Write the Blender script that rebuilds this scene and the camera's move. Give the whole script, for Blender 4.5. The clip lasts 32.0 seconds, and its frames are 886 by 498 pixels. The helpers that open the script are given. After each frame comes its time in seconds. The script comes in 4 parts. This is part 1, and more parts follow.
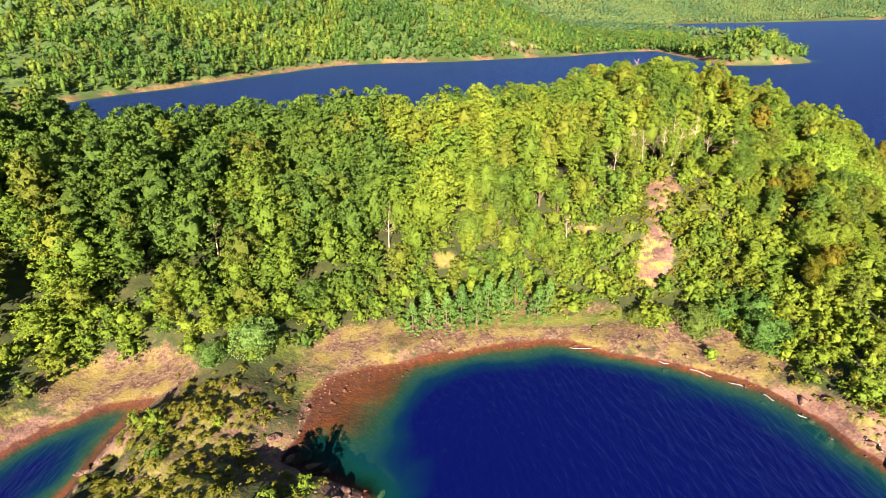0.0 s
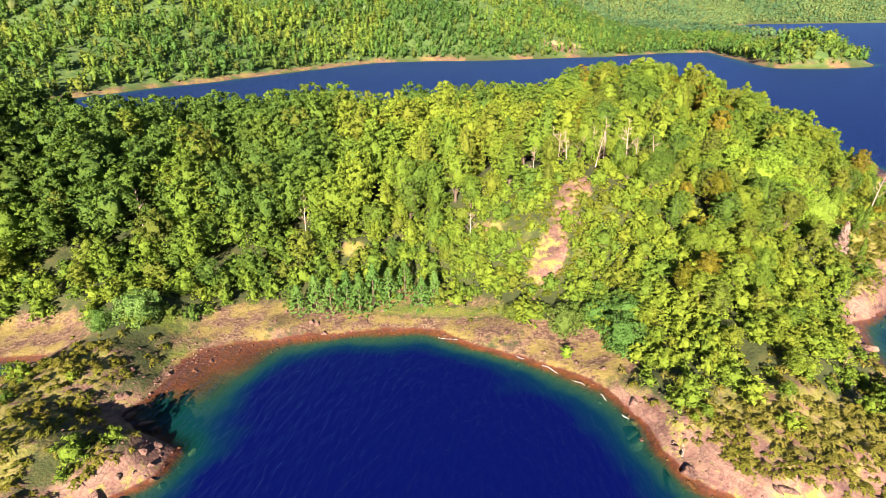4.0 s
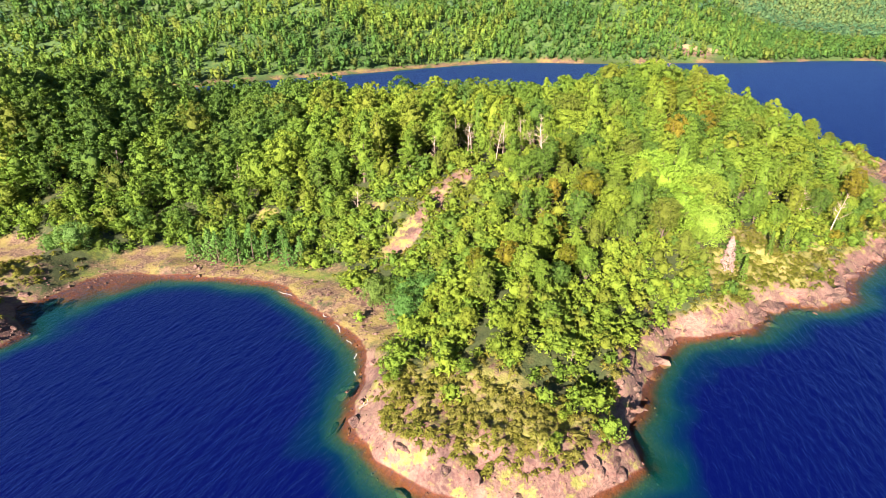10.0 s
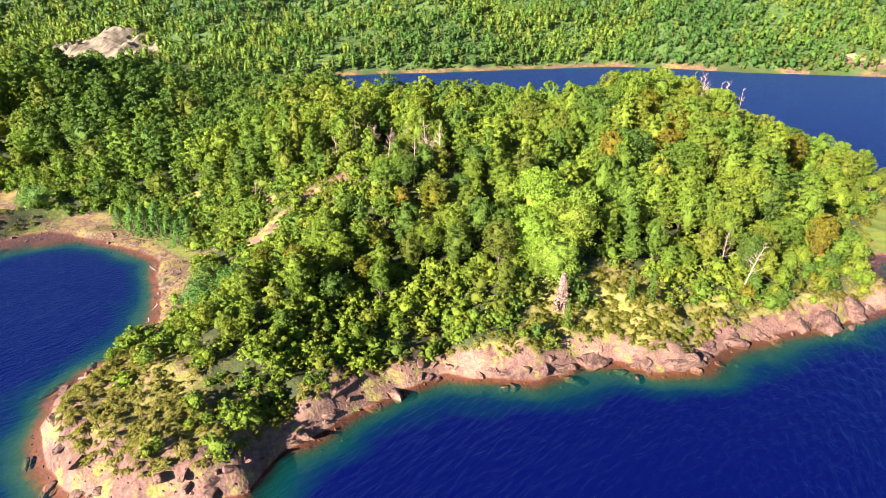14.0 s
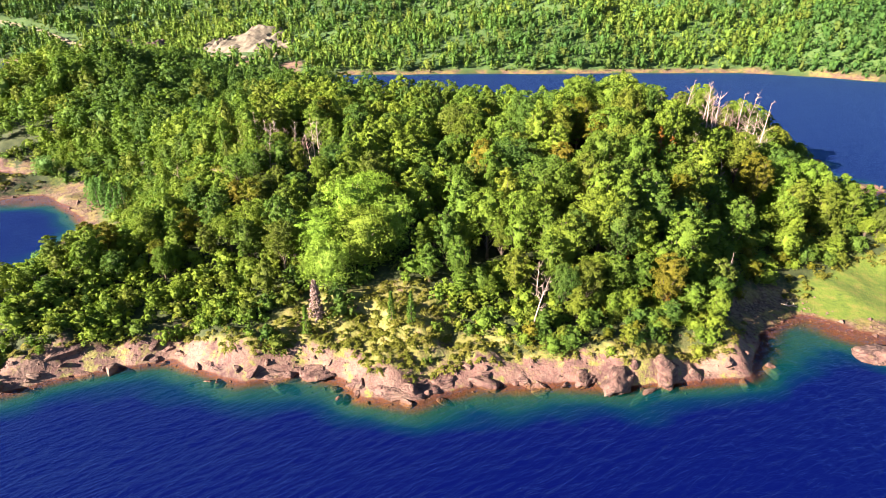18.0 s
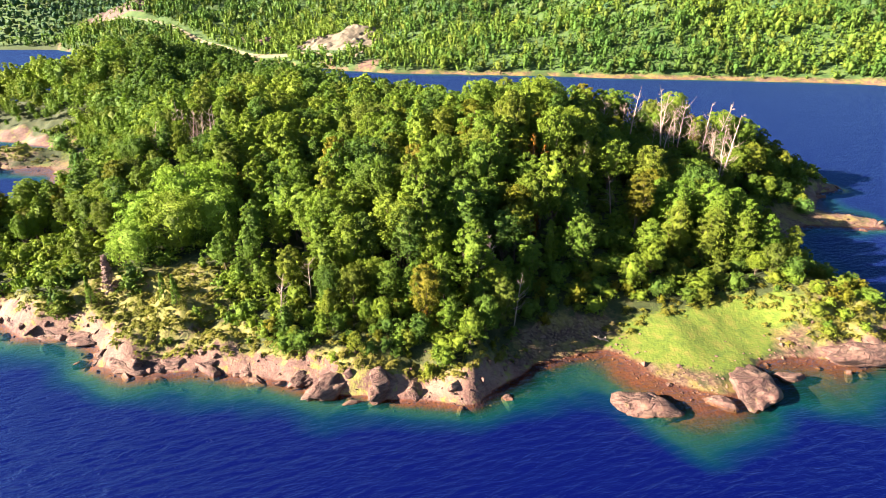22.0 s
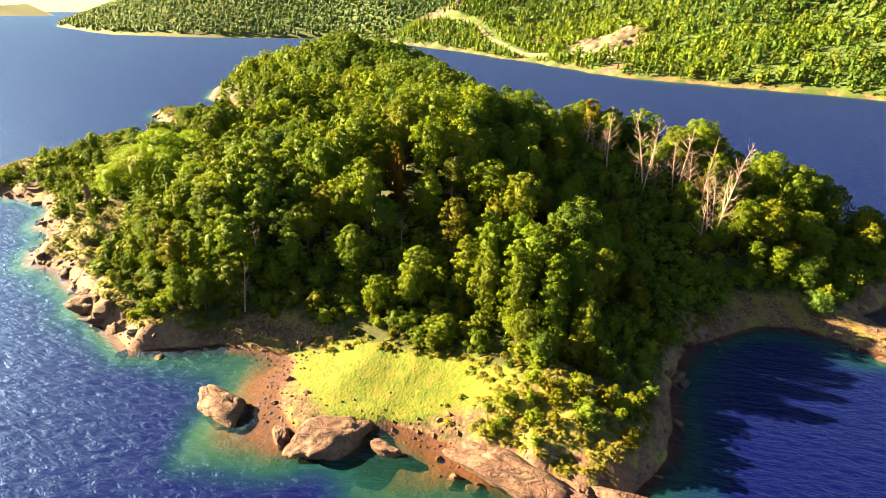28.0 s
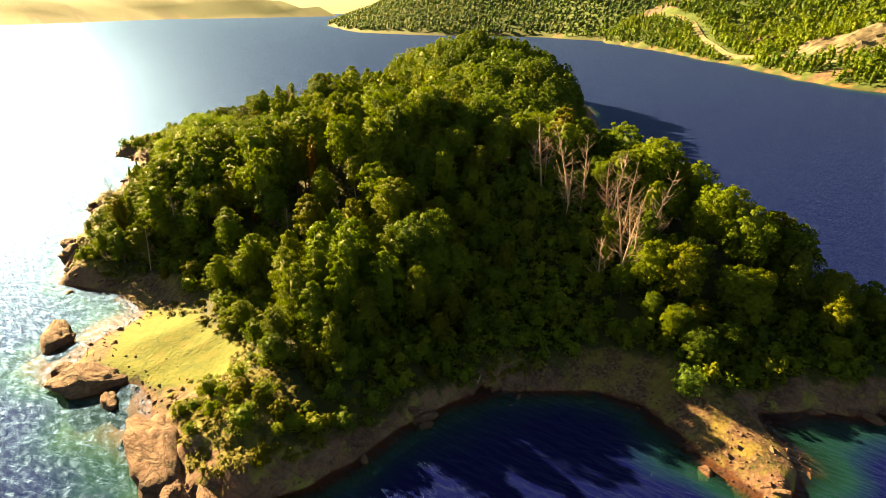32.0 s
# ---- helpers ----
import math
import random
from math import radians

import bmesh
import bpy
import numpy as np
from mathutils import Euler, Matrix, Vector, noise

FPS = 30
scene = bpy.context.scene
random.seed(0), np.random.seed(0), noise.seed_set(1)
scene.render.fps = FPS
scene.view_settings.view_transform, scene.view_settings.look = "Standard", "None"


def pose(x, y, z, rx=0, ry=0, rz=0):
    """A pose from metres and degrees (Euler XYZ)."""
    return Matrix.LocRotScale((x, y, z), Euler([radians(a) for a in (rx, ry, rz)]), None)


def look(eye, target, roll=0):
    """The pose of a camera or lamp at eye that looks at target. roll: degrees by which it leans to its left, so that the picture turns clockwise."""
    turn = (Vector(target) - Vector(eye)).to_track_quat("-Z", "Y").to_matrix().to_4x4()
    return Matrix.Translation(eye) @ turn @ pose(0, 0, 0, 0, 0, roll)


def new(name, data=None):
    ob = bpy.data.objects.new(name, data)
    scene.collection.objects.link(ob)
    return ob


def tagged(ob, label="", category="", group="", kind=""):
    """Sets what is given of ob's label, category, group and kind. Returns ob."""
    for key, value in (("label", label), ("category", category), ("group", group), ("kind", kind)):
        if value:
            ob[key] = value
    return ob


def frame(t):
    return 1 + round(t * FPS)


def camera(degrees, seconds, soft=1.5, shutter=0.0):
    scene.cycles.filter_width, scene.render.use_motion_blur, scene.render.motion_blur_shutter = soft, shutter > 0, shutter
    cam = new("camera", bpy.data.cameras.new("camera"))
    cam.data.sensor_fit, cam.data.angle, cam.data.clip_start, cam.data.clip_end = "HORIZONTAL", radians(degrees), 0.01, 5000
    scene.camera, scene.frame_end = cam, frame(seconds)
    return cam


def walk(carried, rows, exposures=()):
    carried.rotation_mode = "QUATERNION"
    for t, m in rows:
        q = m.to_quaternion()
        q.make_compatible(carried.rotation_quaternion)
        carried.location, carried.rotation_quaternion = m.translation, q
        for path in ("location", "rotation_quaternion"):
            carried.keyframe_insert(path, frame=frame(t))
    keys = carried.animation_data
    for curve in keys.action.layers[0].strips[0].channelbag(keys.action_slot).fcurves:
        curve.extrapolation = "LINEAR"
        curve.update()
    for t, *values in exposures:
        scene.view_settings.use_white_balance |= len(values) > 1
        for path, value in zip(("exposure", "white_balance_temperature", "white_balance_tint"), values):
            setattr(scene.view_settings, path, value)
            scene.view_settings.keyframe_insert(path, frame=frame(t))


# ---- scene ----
cam = camera(78.2, 32.0, soft=0.7)
PATH = [
    (0, (0.815, 0.541, 49.021), (0.809, 2.372, 48.216), -0.8),
    (0.5, (3.801, 0.626, 49.006), (3.775, 2.456, 48.201), -0.7),
    (1, (6.756, 0.517, 49.055), (6.708, 2.347, 48.25), -0.7),
    (1.5, (9.857, 0.334, 49.05), (9.788, 2.164, 48.245), -0.7),
    (2, (13.029, -0.113, 49.121), (12.937, 1.715, 48.315), -0.7),
    (2.5, (16.578, -0.635, 49.129), (16.457, 1.192, 48.324), -0.7),
    (3, (20.659, -1.222, 49.071), (20.51, 0.603, 48.267), -0.8),
    (3.5, (25.209, -1.614, 49.027), (25.031, 0.208, 48.221), -0.7),
    (4, (30.193, -1.915, 48.953), (29.977, -0.098, 48.146), -0.6),
    (4.5, (35.368, -2.04, 48.905), (35.087, -0.232, 48.098), -0.5),
    (6.5, (55.788, -1.184, 47.472), (55.239, 0.567, 46.678), -0.9),
    (7, (59.654, -1.088, 47.649), (59.102, 0.663, 46.856), -0.9),
    (7.5, (63.118, -1.018, 47.736), (62.561, 0.731, 46.943), -0.7),
    (8, (66.863, -0.906, 47.697), (66.283, 0.836, 46.904), -0.7),
    (8.5, (70.64, -0.78, 47.681), (70.032, 0.953, 46.889), -0.7),
    (9, (74.801, -0.326, 47.625), (74.165, 1.397, 46.832), -0.6),
    (9.5, (79.397, 0.736, 47.501), (78.721, 2.442, 46.706), -0.6),
    (10, (84.613, 2.285, 47.338), (83.879, 3.968, 46.544), -0.6),
    (10.5, (90.27, 4.639, 47.231), (89.474, 6.292, 46.437), -0.5),
    (11, (96.21, 7.614, 47.15), (95.377, 9.249, 46.355), -0.4),
    (11.5, (102.244, 11.154, 47.29), (101.302, 12.727, 46.492), -0.2),
    (12, (108.135, 15.272, 47.435), (107.039, 16.742, 46.638), 0.2),
    (12.5, (113.838, 20.202, 47.387), (112.69, 21.631, 46.59), 0.2),
    (13, (119.4, 25.07, 47.282), (118.245, 26.496, 46.485), 0.2),
    (13.5, (124.801, 29.862, 47.283), (123.633, 31.276, 46.486), 0.2),
    (14, (130.29, 34.82, 47.343), (129.105, 36.22, 46.547), 0.2),
    (14.5, (135.503, 40.014, 47.396), (134.29, 41.391, 46.599), 0.2),
    (16.5, (155.203, 62.679, 47.386), (153.806, 63.865, 46.585), 0.1),
    (17, (159.623, 68.695, 47.242), (158.174, 69.817, 46.441), 0.1),
    (17.5, (163.643, 74.811, 47.299), (162.144, 75.867, 46.499), 0.1),
    (18, (167.42, 81.117, 47.365), (165.877, 82.108, 46.567), 0.1),
    (18.5, (170.661, 87.213, 47.178), (169.112, 88.196, 46.381), 0.1),
    (19, (173.791, 92.864, 47.195), (172.225, 93.82, 46.398), 0.1),
    (19.5, (176.819, 98.558, 47.234), (175.231, 99.475, 46.437), 0.1),
    (20, (179.697, 104.373, 47.217), (178.084, 105.247, 46.421), 0.1),
    (20.5, (182.599, 110.246, 47.179), (180.963, 111.078, 46.384), 0.2),
    (21, (185.348, 116.421, 47.215), (183.688, 117.201, 46.419), 0.1),
    (21.5, (187.854, 122.927, 47.123), (186.161, 123.634, 46.328), 0.2),
    (22, (190.079, 129.504, 47.02), (188.347, 130.11, 46.224), 0.3),
    (22.5, (192.001, 136.438, 47.092), (190.25, 136.985, 46.294), 0.3),
    (23, (193.756, 143.56, 47.087), (191.99, 144.055, 46.289), 0.2),
    (23.5, (195.237, 150.376, 47.18), (193.45, 150.786, 46.381), 0.3),
    (24, (196.309, 157.706, 47.303), (194.505, 158.036, 46.503), 0.4),
    (24.5, (197.363, 164.878, 47.615), (195.552, 165.153, 46.813), 0.5),
    (25, (197.968, 172.132, 47.702), (196.146, 172.319, 46.9), 0.5),
    (25.5, (198.051, 179.412, 47.557), (196.223, 179.532, 46.753), 0.5),
    (27.5, (195.21, 208.832, 48.533), (193.416, 208.466, 47.729), 0.4),
    (28, (193.338, 215.875, 48.463), (191.566, 215.415, 47.659), 0.5),
    (28.5, (190.942, 222.698, 48.537), (189.198, 222.143, 47.729), 0.4),
    (29, (188.262, 229.702, 48.528), (186.551, 229.055, 47.721), 0.3),
    (29.5, (185.051, 236.747, 48.562), (183.379, 236.009, 47.750), 0.3),
    (30, (181.509, 243.687, 48.641), (179.880, 242.865, 47.823), 0.3),
    (30.5, (177.635, 250.420, 48.737), (176.053, 249.512, 47.916), 0.3),
    (31, (173.475, 256.891, 48.793), (171.942, 255.902, 47.974), 0.2),
    (31.5, (168.983, 263.153, 48.815), (167.505, 262.081, 47.998), -0.1),
    (32, (164.275, 269.383, 48.808), (162.850, 268.238, 47.998), -0.4),
]
EXPOSURE = [(0, 2.25, 7200, 21), (10, 2.3, 6500, 20), (19, 2.62, 6600, 18), (25, 2.95, 7900, 14), (28, 3.05, 12500, 12), (32, 2.5, 27000, 12)]
walk(cam, [(t, look(eye, target, roll)) for t, eye, target, roll in PATH], EXPOSURE)

# ---- world, sun, exposure ----
SUN_TO = Vector((-0.06, -1.0, 0.0)).normalized()
SUN_EL = radians(21.5)
world = bpy.data.worlds.new("world")
scene.world = world
world.use_nodes = True
wn = world.node_tree.nodes
sky = wn.new("ShaderNodeTexSky")
sky.sky_type = 'NISHITA'
sky.sun_disc = False
sky.sun_elevation = SUN_EL
sky.sun_rotation = math.atan2(SUN_TO.x, SUN_TO.y)
sky.altitude = 300
sky.air_density, sky.dust_density, sky.ozone_density = 1.0, 0.5, 5.0
wn["Background"].inputs["Strength"].default_value = 0.031
world.node_tree.links.new(sky.outputs[0], wn["Background"].inputs["Color"])
sun = new("sun", bpy.data.lights.new("sun", 'SUN'))
sun.data.energy = 5.0
sun.data.angle = radians(0.6)
sun.data.color = (1.0, 0.93, 0.80)
sun_at = Vector((SUN_TO.x * math.cos(SUN_EL), SUN_TO.y * math.cos(SUN_EL), math.sin(SUN_EL)))
sun.matrix_world = look(sun_at * 300, (0, 0, 0))

# ---- plan of the shores (metres, water at z = 0) ----
EAST = [(50, 51), (52, 48), (58, 44), (66, 42), (72, 42), (79, 45), (86, 54), (83, 60), (85, 67), (86, 77), (88, 85), (95, 88),
        (100, 92), (103, 98), (106, 103), (112, 104), (116, 110), (117, 118), (121, 124), (126, 133), (130, 136), (134, 147),
        (137, 152), (135, 157), (133, 163), (132, 170), (133, 176), (138, 178), (143, 181), (146, 185)]
NORTH = [(145, 190), (141, 196), (142, 200), (146, 206), (148, 213), (150, 218), (147, 226), (139, 230), (132, 231), (124, 232),
         (116, 235), (110, 238), (106, 242), (103, 248), (102, 254), (104, 260), (108, 267), (109, 271), (103, 271), (98, 267),
         (95, 266), (90, 272), (85, 279), (83, 289), (74, 291)]
WEST = [(58, 278), (42, 256), (24, 228), (0, 203), (-34, 184), (-75, 168), (-112, 146), (-142, 108), (-156, 64), (-150, 20),
        (-122, -20), (-108, -12), (-84, 5), (-74, 22), (-63, 44), (-54, 52), (-46, 59), (-39, 62)]
BAY = [(-41, 57), (-42, 46), (-43, 26), (-44, 12), (-39, 6), (-30, 12), (-20, 25), (-12, 36), (-9, 41), (-9, 45), (-14, 47),
       (-19, 50), (-18, 57), (-17, 64), (-11, 68), (-1, 71.5), (11, 74.5), (24, 73), (34, 69), (41, 65), (46, 60), (49, 55)]
FAR_W = [(-2500, -2300), (-1500, -1600), (-1060, -1180), (-735, -700), (-690, -480), (-720, -350), (-745, -243), (-683, -102),
         (-524, 39), (-425, 127), (-357, 187), (-311, 214), (-270, 262), (-240, 320), (-222, 360), (-190, 400), (-165, 450),
         (-140, 500), (-101, 558), (-46, 578), (11, 585), (71, 612), (136, 634), (205, 680)]
FAR_E = [(262, 700), (246, 600), (252, 510), (290, 503), (336, 523), (352, 560), (330, 680), (320, 800), (420, 950), (560, 1010),
         (470, 1050), (450, 1300), (700, 1750), (1012, 1795), (1463, 1946), (4600, 2500), (4600, 4600), (-4600, 4600), (-4600, -2300)]
SOUTH = [(-2600, -2700), (-1400, -2900), (-520, -2300), (150, -2600), (700, -2900), (4600, -2600), (4600, -4600), (-2600, -4600)]


def lattice(ix, iy, seed):
    n = (ix.astype(np.int64) * 374761393 + iy.astype(np.int64) * 668265263 + seed * 974711) & 0xffffffff
    n = ((n ^ (n >> 13)) * 1274126177) & 0xffffffff
    return ((n ^ (n >> 16)) & 0xffffff) / float(0xffffff)


def vnoise(x, y, seed=0):
    ix, iy = np.floor(x), np.floor(y)
    fx, fy = x - ix, y - iy
    fx, fy = fx * fx * (3 - 2 * fx), fy * fy * (3 - 2 * fy)
    a = lattice(ix, iy, seed) * (1 - fx) + lattice(ix + 1, iy, seed) * fx
    b = lattice(ix, iy + 1, seed) * (1 - fx) + lattice(ix + 1, iy + 1, seed) * fx
    return (a * (1 - fy) + b * fy) * 2 - 1


def fbm(x, y, size, octaves=4, seed=0):
    out, amp, k = np.zeros_like(x), 0.5, 1.0 / size
    for i in range(octaves):
        out += amp * vnoise(x * k + 17.3 * i, y * k - 9.1 * i, seed + i)
        amp, k = amp * 0.5, k * 2.03
    return out


def inland(x, y, ring):
    """Metres from the shore: positive on land, negative in the water."""
    p = np.array(ring, float)
    q = np.roll(p, -1, axis=0)
    best, odd = np.full(x.shape, 1e18), np.zeros(x.shape, bool)
    for (ax, ay), (bx, by) in zip(p, q):
        dx, dy = bx - ax, by - ay
        s = np.clip(((x - ax) * dx + (y - ay) * dy) / (dx * dx + dy * dy), 0, 1)
        best = np.minimum(best, (x - ax - s * dx) ** 2 + (y - ay - s * dy) ** 2)
        if dy:
            odd ^= ((ay > y) != (by > y)) & (x < (y - ay) * dx / dy + ax)
    return np.sqrt(best) * np.where(odd, 1, -1)


def bump_at(x, y, cx, cy, rx, ry=None, turn=0.0):
    ry = ry or rx
    c, s = math.cos(radians(turn)), math.sin(radians(turn))
    u, v = (x - cx) * c + (y - cy) * s, -(x - cx) * s + (y - cy) * c
    return np.exp(-(u / rx) ** 2 - (v / ry) ** 2)


def smooth(a, b, x):
    s = np.clip((x - a) / (b - a), 0, 1)
    return s * s * (3 - 2 * s)


MEADOW = [(131, 173), (128, 184), (128, 203), (135, 211), (141, 200), (144, 190), (142, 184), (136, 178)]
NEAR_RING = EAST + NORTH + WEST + BAY
FAR_RING = FAR_W + FAR_E


def hills(x, y):
    g = (15 * bump_at(x, y, 50, 111, 38, 30) + 3 * bump_at(x, y, 94, 106, 8, 9) + 9 * bump_at(x, y, 90, 172, 34, 30) + 15 * bump_at(x, y, 66, 224, 24, 44, 20) + 8 * bump_at(x, y, 34, 182, 40, 26) + 6.5 * bump_at(x, y, -30, 160, 45, 22) + 4 * bump_at(x, y, -70, 145, 30, 24)
         + 8 * bump_at(x, y, -8, 140, 40, 40) + 20 * bump_at(x, y, -95, 88, 46, 60) + 6 * bump_at(x, y, 68, 66, 16, 18)
         + 7 * bump_at(x, y, 137, 219, 11, 14) + 4 * bump_at(x, y, 78, 280, 10, 12) + 3 * bump_at(x, y, -30, 34, 10, 22)
         + 3 * bump_at(x, y, 105, 120, 18, 26, -30))
    return g


def beaches(x, y):
    """1 where the shore is a low beach or meadow, 0 where it is rock."""
    b = np.maximum.reduce([
        1.2 * bump_at(x, y, 12, 80, 38, 11), 1.2 * bump_at(x, y, 42, 72, 11, 10, -40), 1.2 * bump_at(x, y, -15, 68, 9, 16),
        1.5 * bump_at(x, y, 134, 184, 12, 15), 1.2 * bump_at(x, y, 129, 171, 6, 9), 1.2 * bump_at(x, y, 136, 200, 8, 9),
        1.3 * bump_at(x, y, 100, 252, 8, 10), 1.1 * bump_at(x, y, -46, 66, 14, 9), 1.0 * bump_at(x, y, 102, 262, 7, 9)])
    return np.clip(b, 0, 1)


def land(x, y, fine=True):
    """Height of the ground and, as a second array, the metres inland."""
    x, y = np.asarray(x, float), np.asarray(y, float)
    wig = fbm(x, y, 9, 3, 5) * 2.2
    dn = inland(x, y, NEAR_RING) + wig
    df = np.maximum(inland(x, y, FAR_RING), inland(x, y, SOUTH)) + fbm(x, y, 60, 4, 9) * 14
    beach = beaches(x, y)
    din = np.maximum(dn, 0)
    rock = (2.6 + 1.2 * bump_at(x, y, 68, 44, 18, 9)) * (1 - np.exp(-din / 2.2)) + 0.5 * (1 - np.exp(-din / 9))
    low = 0.10 * np.minimum(din, 12) + 0.25 * (1 - np.exp(-din / 2))
    up = hills(x, y) * (1 - np.exp(-(np.maximum(din - 7 * beach, 0) / 20) ** 1.35))
    near = rock * (1 - beach) + low * beach + up
    if fine:
        near = near + (fbm(x, y, 5, 4, 21) * 1.3 + 0.5 * np.abs(fbm(x, y, 2.4, 3, 31))) * np.clip(din / 3, 0, 1) * (1 - 0.92 * beach)
    if fine:
        cells = np.floor(fbm(x + 3 * fbm(x, y, 8, 2, 91), y, 7, 3, 61) * 7) / 7 + 0.6 * np.floor(fbm(x, y, 3.2, 2, 71) * 5) / 5
        near = near + cells * 1.7 * (1 - beach) * np.clip(din / 1.5, 0, 1) * np.clip(1.6 - din / 9, 0, 1)
    dep = np.minimum(dn, 0)
    shoal = np.maximum.reduce([bump_at(x, y, -11, 60, 9, 11), 1.0 * bump_at(x, y, 149, 180, 12, 18, 20), 0.95 * bump_at(x, y, 151, 200, 10, 12),
                               0.8 * bump_at(x, y, 98, 274, 8, 6), 0.85 * bump_at(x, y, 116, 124, 11, 36, -33), 0.6 * bump_at(x, y, 70, 42, 18, 7)])
    beach = beach * (1 - 0.8 * bump_at(x, y, 114, 247, 16, 12))
    bed = np.minimum(-dep, 3.0) * np.maximum(0.90 - 0.40 * beach - 0.62 * shoal, 0.14) + np.maximum(-dep - 3.0, 0) * np.maximum(0.85 - 0.66 * beach - 0.62 * shoal, 0.14)
    bed = bed * (1 + 0.5 * fbm(x, y, 6, 3, 51))
    near = np.where(dn > 0, near, np.maximum(-bed, -16))
    dif = np.maximum(df, 0)
    wide = 1 - 0.87 * smooth(40, 260, x) * (1 - smooth(1200, 1700, y)) * smooth(-500, 300, y)
    far = 5 * (1 - np.exp(-dif / 10)) + 150 * wide * (1 - np.exp(-(dif / 330) ** 1.25)) + fbm(x, y, 170, 4, 41) * np.clip(dif / 90, 0, 1) * 30 * wide
    far = far + 16 * bump_at(x, y, 292, 545, 34, 30) * np.clip(dif / 12, 0, 1)
    far = np.where(df > 0, far, np.maximum(df * 0.4, -16))
    return np.maximum(near, far), np.maximum(dn, df), dn, df


def spread(lo, hi, step, end_lo, end_hi, grow=1.18):
    mid = list(np.arange(lo, hi + step * 0.5, step))
    a, s = [], step
    while not a or a[-1] > end_lo:
        s *= grow
        a.append((a[-1] if a else lo) - s)
    b, s = [], step
    while not b or b[-1] < end_hi:
        s *= grow
        b.append((b[-1] if b else hi) + s)
    return np.array(a[::-1] + mid + b)


# ---- mesh and material helpers ----
def mesh_of(name, verts, faces, mats=(), smooth_faces=True, normals=None):
    """A mesh from arrays: faces all of one length."""
    verts, faces = np.asarray(verts, np.float32), np.asarray(faces, np.int32)
    me = bpy.data.meshes.new(name)
    n, k = faces.shape
    me.vertices.add(len(verts))
    me.vertices.foreach_set("co", verts.ravel())
    me.loops.add(n * k)
    me.loops.foreach_set("vertex_index", faces.ravel())
    me.polygons.add(n)
    me.polygons.foreach_set("loop_start", np.arange(n, dtype=np.int32) * k)
    me.polygons.foreach_set("use_smooth", np.full(n, smooth_faces))
    me.update(calc_edges=True)
    if normals is not None:
        me.normals_split_custom_set_from_vertices(np.asarray(normals, np.float32))
    for m in mats:
        me.materials.append(m)
    return me


def part(name, me, parent, label="", at=None):
    ob = new(name, me)
    ob.parent = parent
    if at is not None:
        ob.matrix_basis = at
    return tagged(ob, label)


def attribute(me, name, values, kind="FLOAT"):
    a = me.attributes.new(name, kind, 'POINT')
    key = "value" if kind == "FLOAT" else "color"
    a.data.foreach_set(key, np.asarray(values, np.float32).ravel())


class Nodes:
    """A small hand for building node trees."""
    def __init__(self, name):
        self.mat = bpy.data.materials.new(name)
        self.mat.use_nodes = True
        self.t = self.mat.node_tree
        self.t.nodes.clear()
        self.out = self.t.nodes.new("ShaderNodeOutputMaterial")

    def add(self, kind, **sets):
        n = self.t.nodes.new("ShaderNode" + kind)
        for k, v in sets.items():
            key = int(k[1:]) if k[0] == "i" and k[1:].isdigit() else k.replace("_", " ")
            if isinstance(v, bpy.types.NodeSocket):
                self.t.links.new(v, n.inputs[key])
            else:
                n.inputs[key].default_value = v
        return n

    def noise(self, scale, detail=5, rough=0.6, vec=None, dist=0.0):
        n = self.add("TexNoise", Scale=scale, Detail=detail, Roughness=rough, Distortion=dist)
        self.t.links.new(vec if vec else self.pos(), n.inputs["Vector"])
        return n.outputs["Fac"]

    def pos(self):
        return self.t.nodes.new("ShaderNodeNewGeometry").outputs["Position"]

    def math(self, op, a, b=0.0, c=None, clamp=False):
        n = self.t.nodes.new("ShaderNodeMath")
        n.operation, n.use_clamp = op, clamp
        for i, v in enumerate((a, b, c)):
            if v is None:
                continue
            if isinstance(v, bpy.types.NodeSocket):
                self.t.links.new(v, n.inputs[i])
            else:
                n.inputs[i].default_value = v
        return n.outputs[0]

    def ramp(self, fac, *stops):
        n = self.t.nodes.new("ShaderNodeValToRGB")
        el = n.color_ramp.elements
        while len(el) < len(stops):
            el.new(0.5)
        for e, (at, col) in zip(el, stops):
            e.position = at
            e.color = (*col, 1) if len(col) == 3 else col
        self.t.links.new(fac, n.inputs[0])
        return n.outputs[0]

    def mix(self, fac, a, b, mode='MIX'):
        n = self.t.nodes.new("ShaderNodeMix")
        n.data_type, n.blend_type = 'RGBA', mode
        for i, v in ((0, fac), (6, a), (7, b)):
            if isinstance(v, bpy.types.NodeSocket):
                self.t.links.new(v, n.inputs[i])
            else:
                n.inputs[i].default_value = v if i == 0 else (*v, 1)
        return n.outputs[2]

    def bump(self, height, strength=0.5, distance=0.1, normal=None):
        n = self.add("Bump", Height=height, Strength=strength, Distance=distance)
        if normal:
            self.t.links.new(normal, n.inputs["Normal"])
        return n.outputs[0]

    def done(self, shader):
        self.t.links.new(shader, self.out.inputs["Surface"])
        return self.mat


def ramp_grey(n, fac, lo, hi):
    return n.ramp(fac, (lo, (0, 0, 0)), (hi, (1, 1, 1)))


